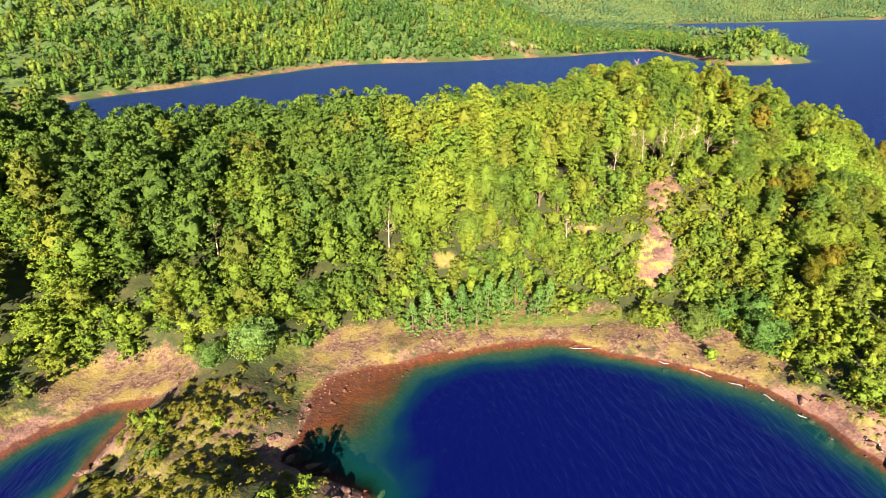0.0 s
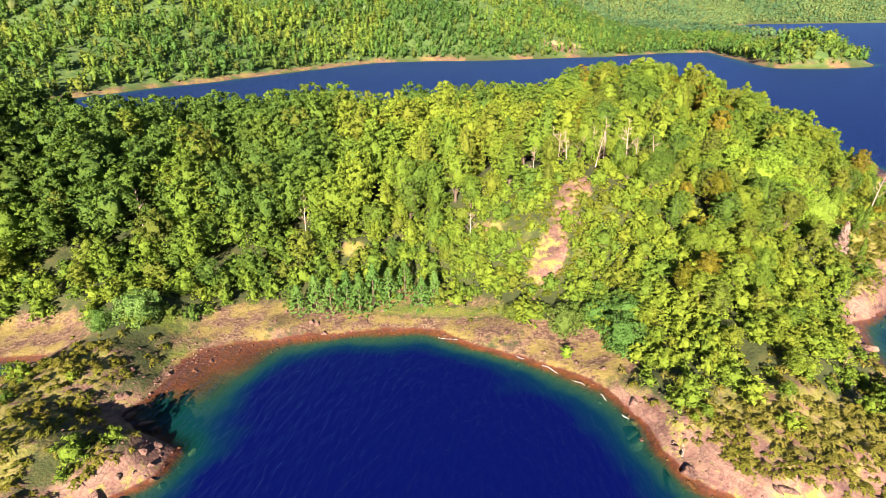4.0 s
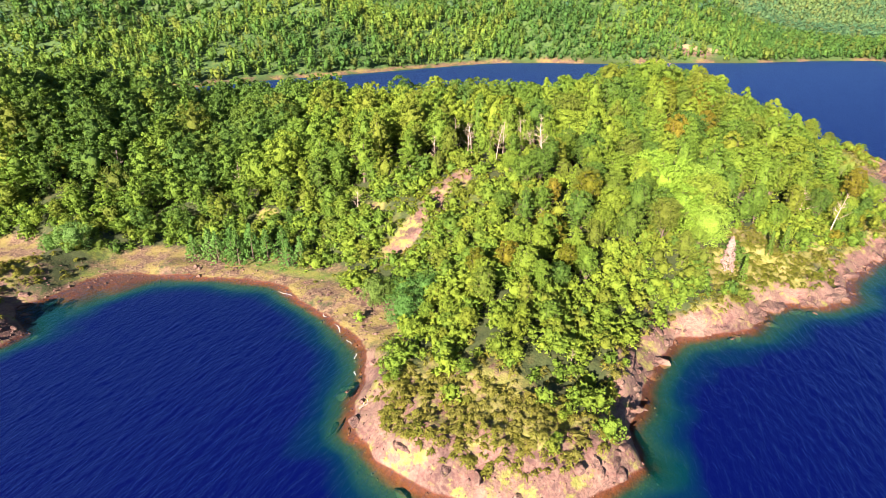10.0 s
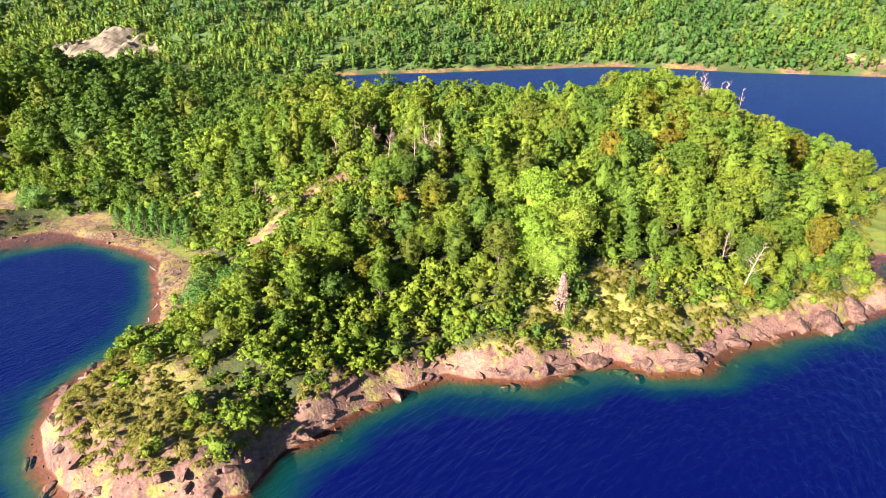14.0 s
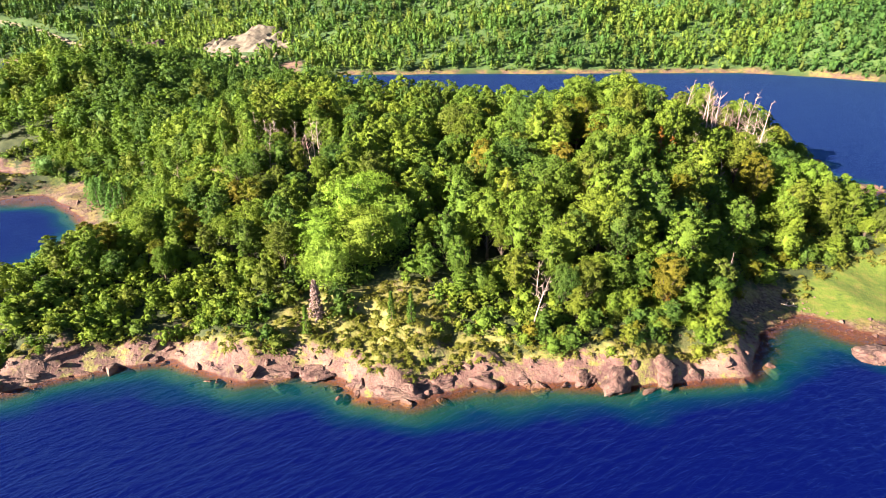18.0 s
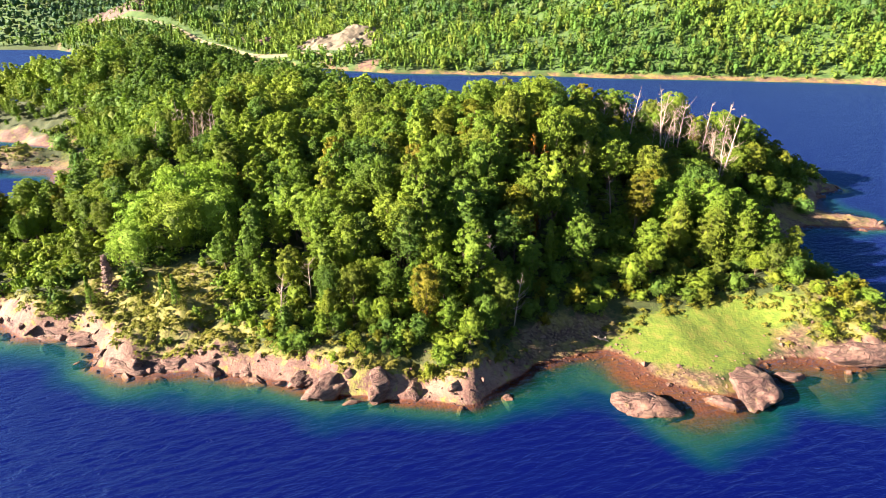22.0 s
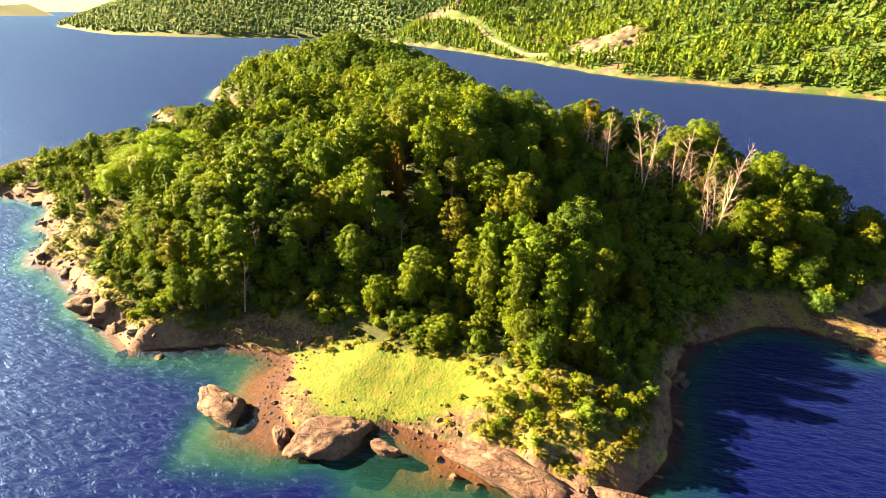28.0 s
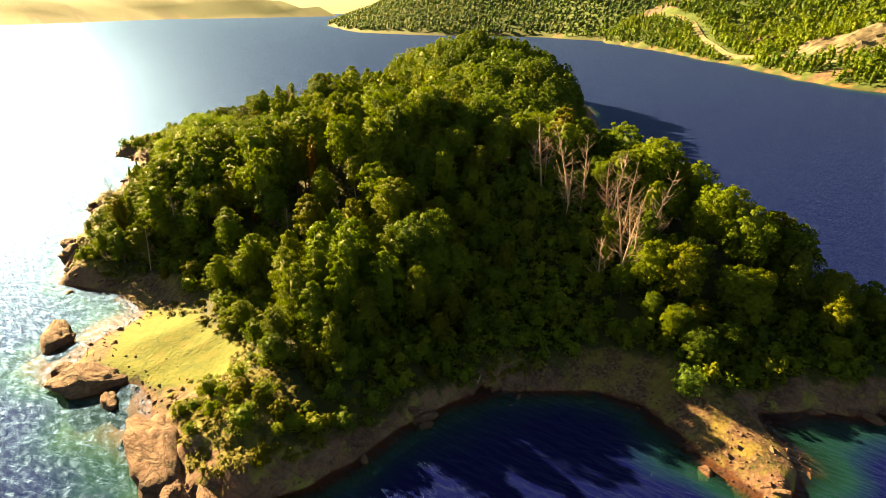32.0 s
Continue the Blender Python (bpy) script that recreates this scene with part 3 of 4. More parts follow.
def tree_kind(seed, height, width, boughs, per, size, mat, base=0.3, point=0.7, droop=0.0, thick=0.22):
    """Meshes of a trunk with limbs and of a leafy crown."""
    rng = np.random.default_rng(seed)
    (v, f, n), ls = crown(rng, height, width, boughs, per, size, base, point, droop, 2)
    crown_me = mesh_of("crown", v, f, [mat], True, n)
    tv, tf = joined(trunk_bits(rng, height, ls[::2], thick))
    return mesh_of("trunk", tv, tf, [M_BARK]), crown_me


def plant(name, meshes, at, label, category, group):
    root = tagged(new(name), label, category, group)
    root.matrix_basis = at
    part("trunk", meshes[0], root)
    part("crown", meshes[1], root)
    return root


def scatter(rng, x0, x1, y0, y1, gap, wanted):
    """Uneven spots at least about a gap apart, thinned by wanted(x, y)."""
    nx, ny = int((x1 - x0) / gap), int((y1 - y0) / gap)
    x, y = np.meshgrid(np.arange(nx), np.arange(ny))
    x = x0 + (x.ravel() + rng.uniform(0.1, 0.9, nx * ny)) * gap
    y = y0 + (y.ravel() + rng.uniform(0.1, 0.9, nx * ny)) * gap
    keep = rng.uniform(0, 1, nx * ny) < wanted(x, y)
    return x[keep], y[keep]


def tall(x, y):
    """Height of the woods by the plan, metres."""
    z, d, dn, df = land(x, y, False)
    b = beaches(x, y)
    inner = smooth(2, 26 - 10 * smooth(40, 0, x) * smooth(120, 150, y), dn - 7 * b)
    h = 3.2 + 11.5 * inner
    slope = bump_at(x, y, 24, 90, 40, 14)
    h = h * (1 - 0.45 * slope) * (1 - 0.7 * bump_at(x, y, 47, 94, 15, 15)) * (1 - 0.62 * bump_at(x, y, 68, 58, 20, 20)) * (1 - 0.42 * bump_at(x, y, 62, 108, 26, 15)) * (1 - 0.4 * bump_at(x, y, 102, 113, 14, 16))
    h = h * (1 - 0.35 * bump_at(x, y, 80, 240, 9, 7)) * (1 - 0.4 * bump_at(x, y, 71, 219, 7, 18, 15)) + 3 * bump_at(x, y, 114, 204, 9, 11) + 2 * bump_at(x, y, 112, 223, 12, 7)
    h = h * (1 - 0.75 * bump_at(x, y, 135, 221, 16, 14)) * (1 - 0.6 * bump_at(x, y, 93, 233, 11, 8, 20)) * (1 - 0.6 * bump_at(x, y, 82, 222, 17, 14))
    h = h * (1 - 0.3 * bump_at(x, y, 103, 108, 16, 18)) + 5 * bump_at(x, y, 125, 157, 8, 9)
    return np.clip(h, 2.0, 17)


def wood_density(x, y):
    z, d, dn, df = land(x, y, False)
    r, g, s = open_ground(x, y)
    b = beaches(x, y)
    w = smooth(1.5, 6, dn - 7 * b) * (1 - 0.93 * np.clip(r * 1.3, 0, 1)) * (1 - np.clip(g * 1.5, 0, 1)) * (1 - np.clip(s * 1.3, 0, 1))
    return w * (dn > 1.5) * np.clip(1 - 1.4 * bump_at(x, y, -28, 32, 18, 34) - 1.2 * bump_at(x, y, -24, 58, 18, 11), 0, 1)


rng = np.random.default_rng(4)
M_PINK = bark_material("dead_needles", (0.17, 0.10, 0.08), (0.30, 0.20, 0.16))
M_RUST = leaf_material("rusty_leaves", (0.16, 0.05, 0.008), (0.26, 0.10, 0.012), (0.30, 0.15, 0.02), False)
TREES = [tree_kind(100 + i, 14, (6.2, 7.2, 8.0, 6.4, 5.8, 7.6, 6.8)[i], (50, 54, 60, 48, 46, 56, 52)[i], 76, (0.13, 0.27), M_LEAF if i != 4 else M_WARM,
                   (0.3, 0.42, 0.4, 0.26, 0.36, 0.45, 0.34)[i], (0.46, 0.34, 0.3, 0.55, 0.4, 0.32, 0.42)[i]) for i in range(7)]
SLENDER = [tree_kind(150 + i, 12, (4.0, 4.6, 4.3, 5.0)[i], 42, 66, (0.13, 0.26), M_LEAF, (0.16, 0.26, 0.2, 0.3)[i], (0.6, 0.45, 0.7, 0.4)[i], 0.3, 0.2) for i in range(4)]
SHRUBS = [tree_kind(200 + i, 4, (4.2, 5.0, 3.6, 4.6)[i], 20, 44, (0.10, 0.22), M_LEAF if i != 2 else M_WARM, 0.06, 0.4, 0, 0.08) for i in range(4)]


def arrays_of(seed, height, width, boughs, per, size, base, point):
    r = np.random.default_rng(seed)
    return crown(r, height, width, boughs, per, size, base, point)[0]


COARSE = [arrays_of(300 + i, 14, (6.2, 7.0, 7.8, 5.6)[i], 38, 34, (0.18, 0.36), 0.32, (0.5, 0.36, 0.3, 0.6)[i]) for i in range(4)]
LIGHT = [arrays_of(310 + i, 14, (6.0, 7.0, 7.8, 5.4)[i], 34, 28, (0.22, 0.44), 0.32, (0.5, 0.36, 0.3, 0.62)[i]) for i in range(4)]
DISTANT = [arrays_of(320 + i, 14, (6.4, 8.4, 5.6, 9.4)[i], 10, 6, (0.7, 1.3), 0.1, (0.6, 0.36, 0.8, 0.3)[i]) for i in range(4)]
REMOTE = [arrays_of(330 + i, 14, (10, 13)[i], 4, 3, (1.4, 2.6), 0.05, (0.6, 0.4)[i]) for i in range(2)]
LOW = [arrays_of(340 + i, 14, (16, 19, 13)[i], 14, 16, (0.8, 1.6), 0.05, 0.4) for i in range(3)]


def woods(name, xs, ys, hs, kinds, rng, mat, label, spread_by=(0.85, 1.2), flat=0.75, patch=34):
    """Many plants in one mesh, each with its own turn, size and tone; tones also vary by place."""
    zs = on_ground(xs, ys)
    blend = fbm(xs, ys, patch, 4, 13)
    # lower tones on the hill behind the bay stand for its deep shade
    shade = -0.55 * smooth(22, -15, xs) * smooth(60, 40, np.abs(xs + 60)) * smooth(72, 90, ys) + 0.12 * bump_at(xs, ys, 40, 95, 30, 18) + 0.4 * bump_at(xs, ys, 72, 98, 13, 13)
    vs, ns, tones = [], [], []
    for x, y, z, h in zip(xs, ys, zs, hs):
        v, f, nor = kinds[rng.integers(len(kinds))]
        a, k = rng.uniform(0, 6.283), h / 14.0
        c, s = math.cos(a), math.sin(a)
        m = np.array([[c, s, 0], [-s, c, 0], [0, 0, 1]])
        w = k ** flat * rng.uniform(*spread_by)
        vs.append((v @ m) * np.array([w, w, k]) + np.array([x, y, z - 0.2]))
        ns.append(nor @ m)
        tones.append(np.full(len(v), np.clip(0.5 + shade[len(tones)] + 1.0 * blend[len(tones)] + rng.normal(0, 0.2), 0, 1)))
    v = np.concatenate(vs)
    me = mesh_of(name, v, np.arange(len(v)).reshape(-1, 3), [mat], True, np.concatenate(ns))
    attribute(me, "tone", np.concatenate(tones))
    return tagged(new(name, me), label, "forest", kind="stuff")


def spot(x, y, k=1.0, w=None, sink=0.2, tilt=0.0):
    w = w or k
    return Matrix.LocRotScale((x, y, ground_z(x, y) - sink), Euler((tilt, 0, rng.uniform(0, 6.283))), (w, w, k))


# spots kept free for the plants that stand out
CLEAR = [(84, 117, 6), (87, 111, 6.5), (91, 115, 6), (95, 108, 5), (80, 122, 4), (88, 121, 5), (66, 94, 4), (96, 104, 3), (42, 118, 5), (53, 121, 5), (97, 181, 3), (122, 154, 2.5), (117, 208, 10), (110, 208, 7), (114, 217, 6)]


def free(x, y):
    w = np.ones_like(x)
    for cx, cy, r in CLEAR:
        w[(x - cx) ** 2 + (y - cy) ** 2 < r * r] = 0
    return w


tx, ty = scatter(rng, -160, 155, -25, 292, 4.3, lambda x, y: wood_density(x, y) * free(x, y) * np.clip(1.15 - 1.3 * bump_at(x, y, 109, 191, 19, 10, 10), 0, 1) * (1 - 0.55 * bump_at(x, y, 82, 222, 15, 12)) * (1 - 0.45 * bump_at(x, y, 48, 93, 14, 12)) * np.clip(0.92 - 0.12 * (x < 0) + 0.9 * fbm(x, y, 16, 2, 33), 0.35, 1))
th = tall(tx, ty) * (0.6 + 0.52 * rng.uniform(0, 1, len(tx)))
single = (tx > 5) & (th > 4.5)
order = np.argsort(-tx[single] + 0.15 * np.abs(ty[single] - 140))
pick, wide_ones, narrow_ones = [], 0, 0
for i in np.flatnonzero(single)[order]:
    h, kind, narrow = th[i], rng.integers(28), rng.uniform() < (0.42 if ty[i] < 185 else 0.12)
    if narrow and narrow_ones < 295:
        narrow_ones += 1
        k = h / 12.0
        plant("slender_tree", SLENDER[kind % 4], spot(tx[i], ty[i], k, k ** 0.7 * rng.uniform(0.95, 1.3)), "slender green tree hung with climbers in the lakeside forest", "tree", "slender trees of the forest")
    elif wide_ones < 298:
        wide_ones += 1
        k = h / 14.0
        plant("broadleaf_tree", TREES[kind % 7], spot(tx[i], ty[i], k, k ** 0.75 * rng.uniform(0.85, 1.2)), "leafy green broadleaf tree in the lakeside forest", "tree", "broad trees of the forest")
    else:
        continue
    pick.append(i)
rest = np.ones(len(tx), bool)
rest[pick] = False
close = rest & (tx > 5)
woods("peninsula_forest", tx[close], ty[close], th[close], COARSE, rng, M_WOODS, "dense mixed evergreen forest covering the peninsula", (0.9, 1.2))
back = rest & (tx <= 5)
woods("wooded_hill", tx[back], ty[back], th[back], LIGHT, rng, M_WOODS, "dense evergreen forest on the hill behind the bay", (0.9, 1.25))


# shrubs and undergrowth
def scrub(x, y):
    z, d, dn, df = land(x, y, False)
    r, g, s = open_ground(x, y)
    b = beaches(x, y)
    edge = np.maximum(np.clip(1.7 - (dn - 7 * b) / 14, 0, 1), np.maximum.reduce([bump_at(x, y, 30, 92, 34, 16), bump_at(x, y, 112, 194, 16, 12), 1.1 * bump_at(x, y, 82, 222, 18, 16), bump_at(x, y, 50, 86, 14, 16), 0.8 * bump_at(x, y, -30, 78, 26, 10)]))
    return (dn > 2.0 + 6 * b) * edge * (1 - np.clip(g * np.where(x > 100, 1.6, 0.5), 0, 1)) * (1 - np.clip(1.2 * s, 0, 1)) * (1 - np.clip(1.25 * r, 0, 0.985)) * (1 - 0.8 * bump_at(x, y, 41.5, 95, 5, 12, -22)) * np.clip(1 - 1.1 * bump_at(x, y, -28, 30, 16, 30) - 0.9 * bump_at(x, y, -24, 58, 16, 12), 0.10, 1)


sx, sy = scatter(rng, -60, 155, 2, 292, 1.75, scrub)
sh = rng.uniform(1.0, 3.0, len(sx)) * (1 + 0.25 * smooth(5, 16, inland(sx, sy, NEAR_RING)))
single = (sx > 84 - 0.12 * (sy - 100)) & (sy > 84) & (sy < 240) | (sx > 56) & (sy < 72)
pick = np.flatnonzero(single)
pick = pick[np.argsort(-sx[pick] + 0.0 * sy[pick])][:290]
for i in pick:
    k = sh[i] / 4.0
    plant("shrub", SHRUBS[rng.integers(4)], spot(sx[i], sy[i], k, k * rng.uniform(0.9, 1.3), 0.1), "low leafy green shrub on the rocky shore", "shrub", "shrubs along the shore")
rest = np.ones(len(sx), bool)
rest[pick] = False
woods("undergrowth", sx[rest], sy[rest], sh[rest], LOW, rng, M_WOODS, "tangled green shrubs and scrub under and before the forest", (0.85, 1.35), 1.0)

# plants that stand out
PALE = [tree_kind(400 + i, 12, (11, 9)[i], 90, 62, (0.13, 0.28), M_LIME, 0.08, 0.32, 0, 0.25) for i in range(2)]
for x, y, k, w in ((86, 109, 0.8, 0.9), (90, 115, 0.92, 1.0), (84, 116, 0.98, 0.95), (92, 108, 0.6, 0.7), (80, 122, 0.95, 0.85), (88, 121, 0.9, 0.9)):
    plant("pale_tree", PALE[int(x) % 2], spot(x, y, k, w), "broad pale yellow-green tree with a rounded crown", "tree", "pale broad trees")
GROVE = [tree_kind(420 + i, 15, (6.2, 7.0, 7.8)[i], 56, 78, (0.13, 0.27), M_GROVE, 0.12, (0.6, 0.5, 0.42)[i], 0, 0.22) for i in range(3)]
for i, (x, y, k) in enumerate(((117, 200, 0.72), (121, 204, 0.68), (113, 203, 0.74), (118, 208, 0.78), (123, 209, 0.68), (114, 210, 0.82), (119, 214, 0.76), (109, 202, 0.7),
                               (110, 207, 0.78), (124, 214, 0.66), (113, 217, 0.76), (107, 213, 0.72), (119, 219, 0.62), (125, 219, 0.5), (110, 221, 0.62), (105, 207, 0.66))):
    plant("grove_tree", GROVE[i % 3], spot(x, y, k * 1.12, k * 1.12), "tall light green tree in a grove behind the meadow", "tree", "trees of the grove")
plant("yellowing_tree", tree_kind(440, 8, 7, 36, 60, (0.12, 0.26), M_WARM, 0.12, 0.45, 0, 0.2), spot(66, 92, 0.8), "rounded tree with yellow-orange leaves", "tree", "")
ROUND = [tree_kind(450 + i, 5, (5.6, 6.4)[i], 36, 56, (0.10, 0.22), M_COOL, 0.03, 0.36, 0, 0.1) for i in range(2)]
for x, y, k in ((40.5, 74.5, 0.95), (48.5, 69.5, 1.1), (45.5, 76, 0.8), (50, 75, 0.9), (-27, 67.5, 1.1), (32, 77.5, 0.5), (-33, 66, 0.7), (97.3, 257.6, 0.75)):
    plant("round_bush", ROUND[int(k * 10) % 2], spot(x, y, k, k, 0.1), "dense rounded green bush at the back of the beach", "bush", "round bushes by the beach")
plant("small_bush", tree_kind(460, 2.0, 2.0, 16, 40, (0.05, 0.11), M_LIME, 0.03, 0.4, 0, 0.04), spot(40.4, 68.6, 1.0, 1.0, 0.05), "small bright yellow-green bush alone on the shingle", "bush", "")


def conifer(seed, height, width, mat):
    """A young conifer: tiers of drooping boughs on a straight stem."""
    r = np.random.default_rng(seed)
    c, o = [], []
    for i in range(150):
        f = (i + 0.5) / 150
        rad = width * 0.5 * (1 - f) ** 0.8 * r.uniform(0.5, 1.05)
        a = r.uniform(0, 6.283)
        c.append((math.cos(a) * rad, math.sin(a) * rad, height * (0.06 + 0.94 * f) - rad * 0.25))
        o.append((math.cos(a), math.sin(a), 0.35))
    o = np.array(o) / np.linalg.norm(o, axis=1)[:, None]
    v, f, n = leaves(r, np.array(c), o, 11, (0.10, 0.26), 0.3, 0.3)
    tv, tf = tube([(0, 0, -0.3), (0, 0, height * 0.5), (0, 0, height * 0.97)], [0.16, 0.1, 0.02], 6)
    return mesh_of("trunk", tv, tf, [M_BARK]), mesh_of("crown", v, f, [mat], True, n)


PINES = [conifer(470, 7.4, 5.6, M_COOL), conifer(471, 6.6, 5.2, M_COOL)]
for x, y, k in ((-4.5, 77, 0.8), (-2, 79, 0.95), (1, 78, 0.9), (3.5, 79.5, 1.05), (6, 78.5, 1.0), (8, 80.5, 1.1), (10.5, 82, 0.9), (16.5, 81, 0.85), (18.5, 82.5, 0.8), (13, 84, 0.9)):
    plant("young_conifer", PINES[int(y) % 2], spot(x, y, k, k, 0.1), "young blue-green conifer at the back of the beach", "conifer", "young conifers above the beach")
COLUMN = conifer(472, 9, 3.0, M_LEAF)
for x, y, k in ((122, 153.5, 1.15), (106, 115, 0.6), (103.5, 113, 0.55), (121, 158, 0.7), (98.5, 101.5, 0.55), (114, 137, 0.8), (118, 149, 0.8)):
    plant("climber_covered_snag", COLUMN, spot(x, y, k), "dead trunk wrapped in bright green climbers", "snag", "snags wrapped in climbers")
plant("dead_conifer", conifer(473, 6.5, 2.6, M_PINK), spot(96, 104, 1.0), "dead conifer with pinkish brown needles", "dead tree", "")


def dead_tree(seed, height, spread_out, thick, mat):
    """Bleached trunk with bare forked limbs. A trunk and a crown of branches."""
    r = np.random.default_rng(seed)
    lean = r.normal(0, 0.05, 2) * height
    spine = np.array([(lean[0] * f * f, lean[1] * f * f, height * f - 0.4 * (f == 0)) for f in (0, 0.2, 0.45, 0.7, 0.88, 1)])
    trunk = tube(spine, [thick * 1.3, thick, thick * 0.8, thick * 0.55, thick * 0.3, thick * 0.1], 6)
    bits = []
    for i in range(17):
        f = r.uniform(0.3, 0.97)
        s = np.array([np.interp(f, (0, 0.2, 0.45, 0.7, 0.88, 1), spine[:, j]) for j in range(3)])
        a, ln = r.uniform(0, 6.283), spread_out * r.uniform(0.4, 1.0) * (1.25 - f)
        d = np.array([math.cos(a), math.sin(a), r.uniform(0.35, 1.0)])
        m, e = s + d * ln * 0.5, s + d * ln + np.array([0, 0, ln * 0.35])
        bits.append(tube([s, m, e], [thick * 0.35, thick * 0.24, thick * 0.06], 4))
        for j in range(2):
            d2 = d + r.normal(0, 0.6, 3)
            bits.append(tube([m, m + d2 * ln * 0.3, m + d2 * ln * 0.55 + np.array([0, 0, 0.2])], [thick * 0.2, thick * 0.12, thick * 0.04], 3))
    v, f = joined(bits)
    return mesh_of("trunk", *trunk, [mat]), mesh_of("crown", v, f, [mat])


DEAD = [dead_tree(500 + i, (10, 12, 9, 11, 8)[i], (2.6, 3.0, 3.0, 2.2, 2.8)[i], 0.135, M_DEAD if i != 4 else M_PINK) for i in range(5)]


def snag(i, x, y, k, label="bare bleached dead tree standing in the forest", group="dead trees"):
    root = tagged(new("dead_tree"), label, "dead tree", group)
    root.matrix_basis = spot(x, y, k, k, 0.2, 0.15 * math.sin(i * 2.1))
    part("trunk", DEAD[i % 5][0], root)
    part("crown", DEAD[i % 5][1], root)


RIDGE = [(60, 199), (58, 197), (61.5, 201), (64, 206), (65.5, 208), (67, 206.5), (62, 205), (69, 216.5), (70.5, 218), (71, 220), (68, 218.5), (73, 221), (75, 227.5), (76.5, 229), (77.5, 230.5),
         (74.5, 229.5), (78, 228.5), (75, 236), (76, 238), (77.5, 237), (74, 234.5), (79, 240), (81, 243), (83, 244), (80, 245), (82, 241), (85, 242), (86.5, 240), (78.5, 243.5)]
for i, (x, y) in enumerate(RIDGE):
    snag(i, x + 0.4 * math.sin(i * 7), y + 0.5 * math.cos(i * 5), min(1.45, max(0.85, (27.5 - ground_z(x, y)) / 10.5)) * (0.92 + 0.26 * math.sin(i * 3)), "bare bleached dead tree on the ridge above the inlet", "dead trees on the ridge")
for i, (x, y, k) in enumerate(((36, 110, 0.7), (39, 113, 0.75), (41.5, 115.5, 0.8), (43, 114, 0.7), (46, 117, 0.75), (49, 118, 0.8), (52, 121.5, 0.85), (55, 119.5, 0.8),
                               (57, 121, 1.0), (58, 117, 0.9), (49, 113, 0.8), (60, 109, 0.8), (111, 135, 0.8), (116, 130, 0.85), (98, 150, 1.2), (118, 163, 1.0),
                               (125, 164, 0.8), (108, 186, 0.75), (120, 160, 0.9), (76, 64, 0.4), (60, 74, 0.5), (-10, 98, 0.8), (24, 96, 0.6), (-40, 90, 1.0),
                               (90, 204, 1.0), (95, 192, 1.1), (103, 196, 0.8), (86, 196, 1.2))):
    snag(i, x, y, k)
RUST = tree_kind(520, 9, 1.9, 24, 36, (0.10, 0.22), M_RUST, 0.1, 0.6, 0.5, 0.2)
for x, y, k in ((96, 181, 1.35), (98, 182.5, 1.2), (112, 160, 0.8), (88, 176, 1.3), (57, 200, 1.3), (124, 150, 0.5), (104, 168, 0.9), (108, 176, 0.8), (100, 158, 1.0), (114, 152, 0.6)):
    plant("rusty_tree", RUST, spot(x, y, k), "dead trunk clothed in rust-brown leaves", "tree", "rusty trees")


# ---- rocks ----
def hewn(seed, size, points=26, bevel=0.10):
    """An angular block: the hull of scattered points with worn edges."""
    r = np.random.default_rng(seed)
    bm = bmesh.new()
    p = r.normal(0, 1, (points, 3))
    p /= np.linalg.norm(p, axis=1)[:, None]
    p = np.sign(p) * np.abs(p) ** 0.7 * np.array(size) * r.uniform(0.82, 1.05, (points, 1))
    for q in p:
        bm.verts.new(q)
    out = bmesh.ops.convex_hull(bm, input=bm.verts)
    bmesh.ops.delete(bm, geom=[g for g in out["geom_interior"] if isinstance(g, bmesh.types.BMVert)], context='VERTS')
    bmesh.ops.dissolve_limit(bm, angle_limit=radians(9), verts=bm.verts, edges=bm.edges)
    bmesh.ops.bevel(bm, geom=bm.edges[:], offset=bevel, segments=2, affect='EDGES', profile=0.6)
    bmesh.ops.triangulate(bm, faces=bm.faces[:])
    me = bpy.data.meshes.new("rock")
    bm.to_mesh(me)
    bm.free()
    me.materials.append(M_ROCK)
    for f in me.polygons:
        f.use_smooth = False
    return me


def weathered(name, seed, size, facets=13, rough=0.16, level=4):
    """An ice-worn boulder: broad split faces that meet in worn edges, with hollows."""
    r = random.Random(seed)
    planes = []
    for i in range(facets):
        d = Vector((r.gauss(0, 1), r.gauss(0, 1), r.gauss(0, 0.8))).normalized()
        planes.append((d, r.uniform(0.68, 0.98)))
    bm = bmesh.new()
    bmesh.ops.create_icosphere(bm, subdivisions=level, radius=1)
    for v in bm.verts:
        q = v.co.normalized()
        total = 0.55 ** 12
        for d, h in planes:
            total += (max(q.dot(d), 0.0) / h) ** 12
        k = min(total ** (-1 / 12.0), 1.25)
        k *= 1 + rough * noise.fractal(q * 2.2 + Vector((seed, 0, 0)), 0.9, 2.1, 5) - rough * 0.9 * abs(noise.noise(q * 3.1 + Vector((0, seed, 0))))
        v.co = Vector((q.x * k * size[0], q.y * k * size[1], q.z * k * size[2]))
    me = bpy.data.meshes.new(name)
    bm.to_mesh(me)
    bm.free()
    me.materials.append(M_ROCK)
    for f in me.polygons:
        f.use_smooth = True
    return me


def boulder(me, x, y, z, turn, label, group="", tilt=(0, 0), name="boulder"):
    ob = tagged(new(name, me), label, "boulder" if name == "boulder" else "rock", group)
    ob.matrix_basis = pose(x, y, z, tilt[0], tilt[1], turn)
    return ob


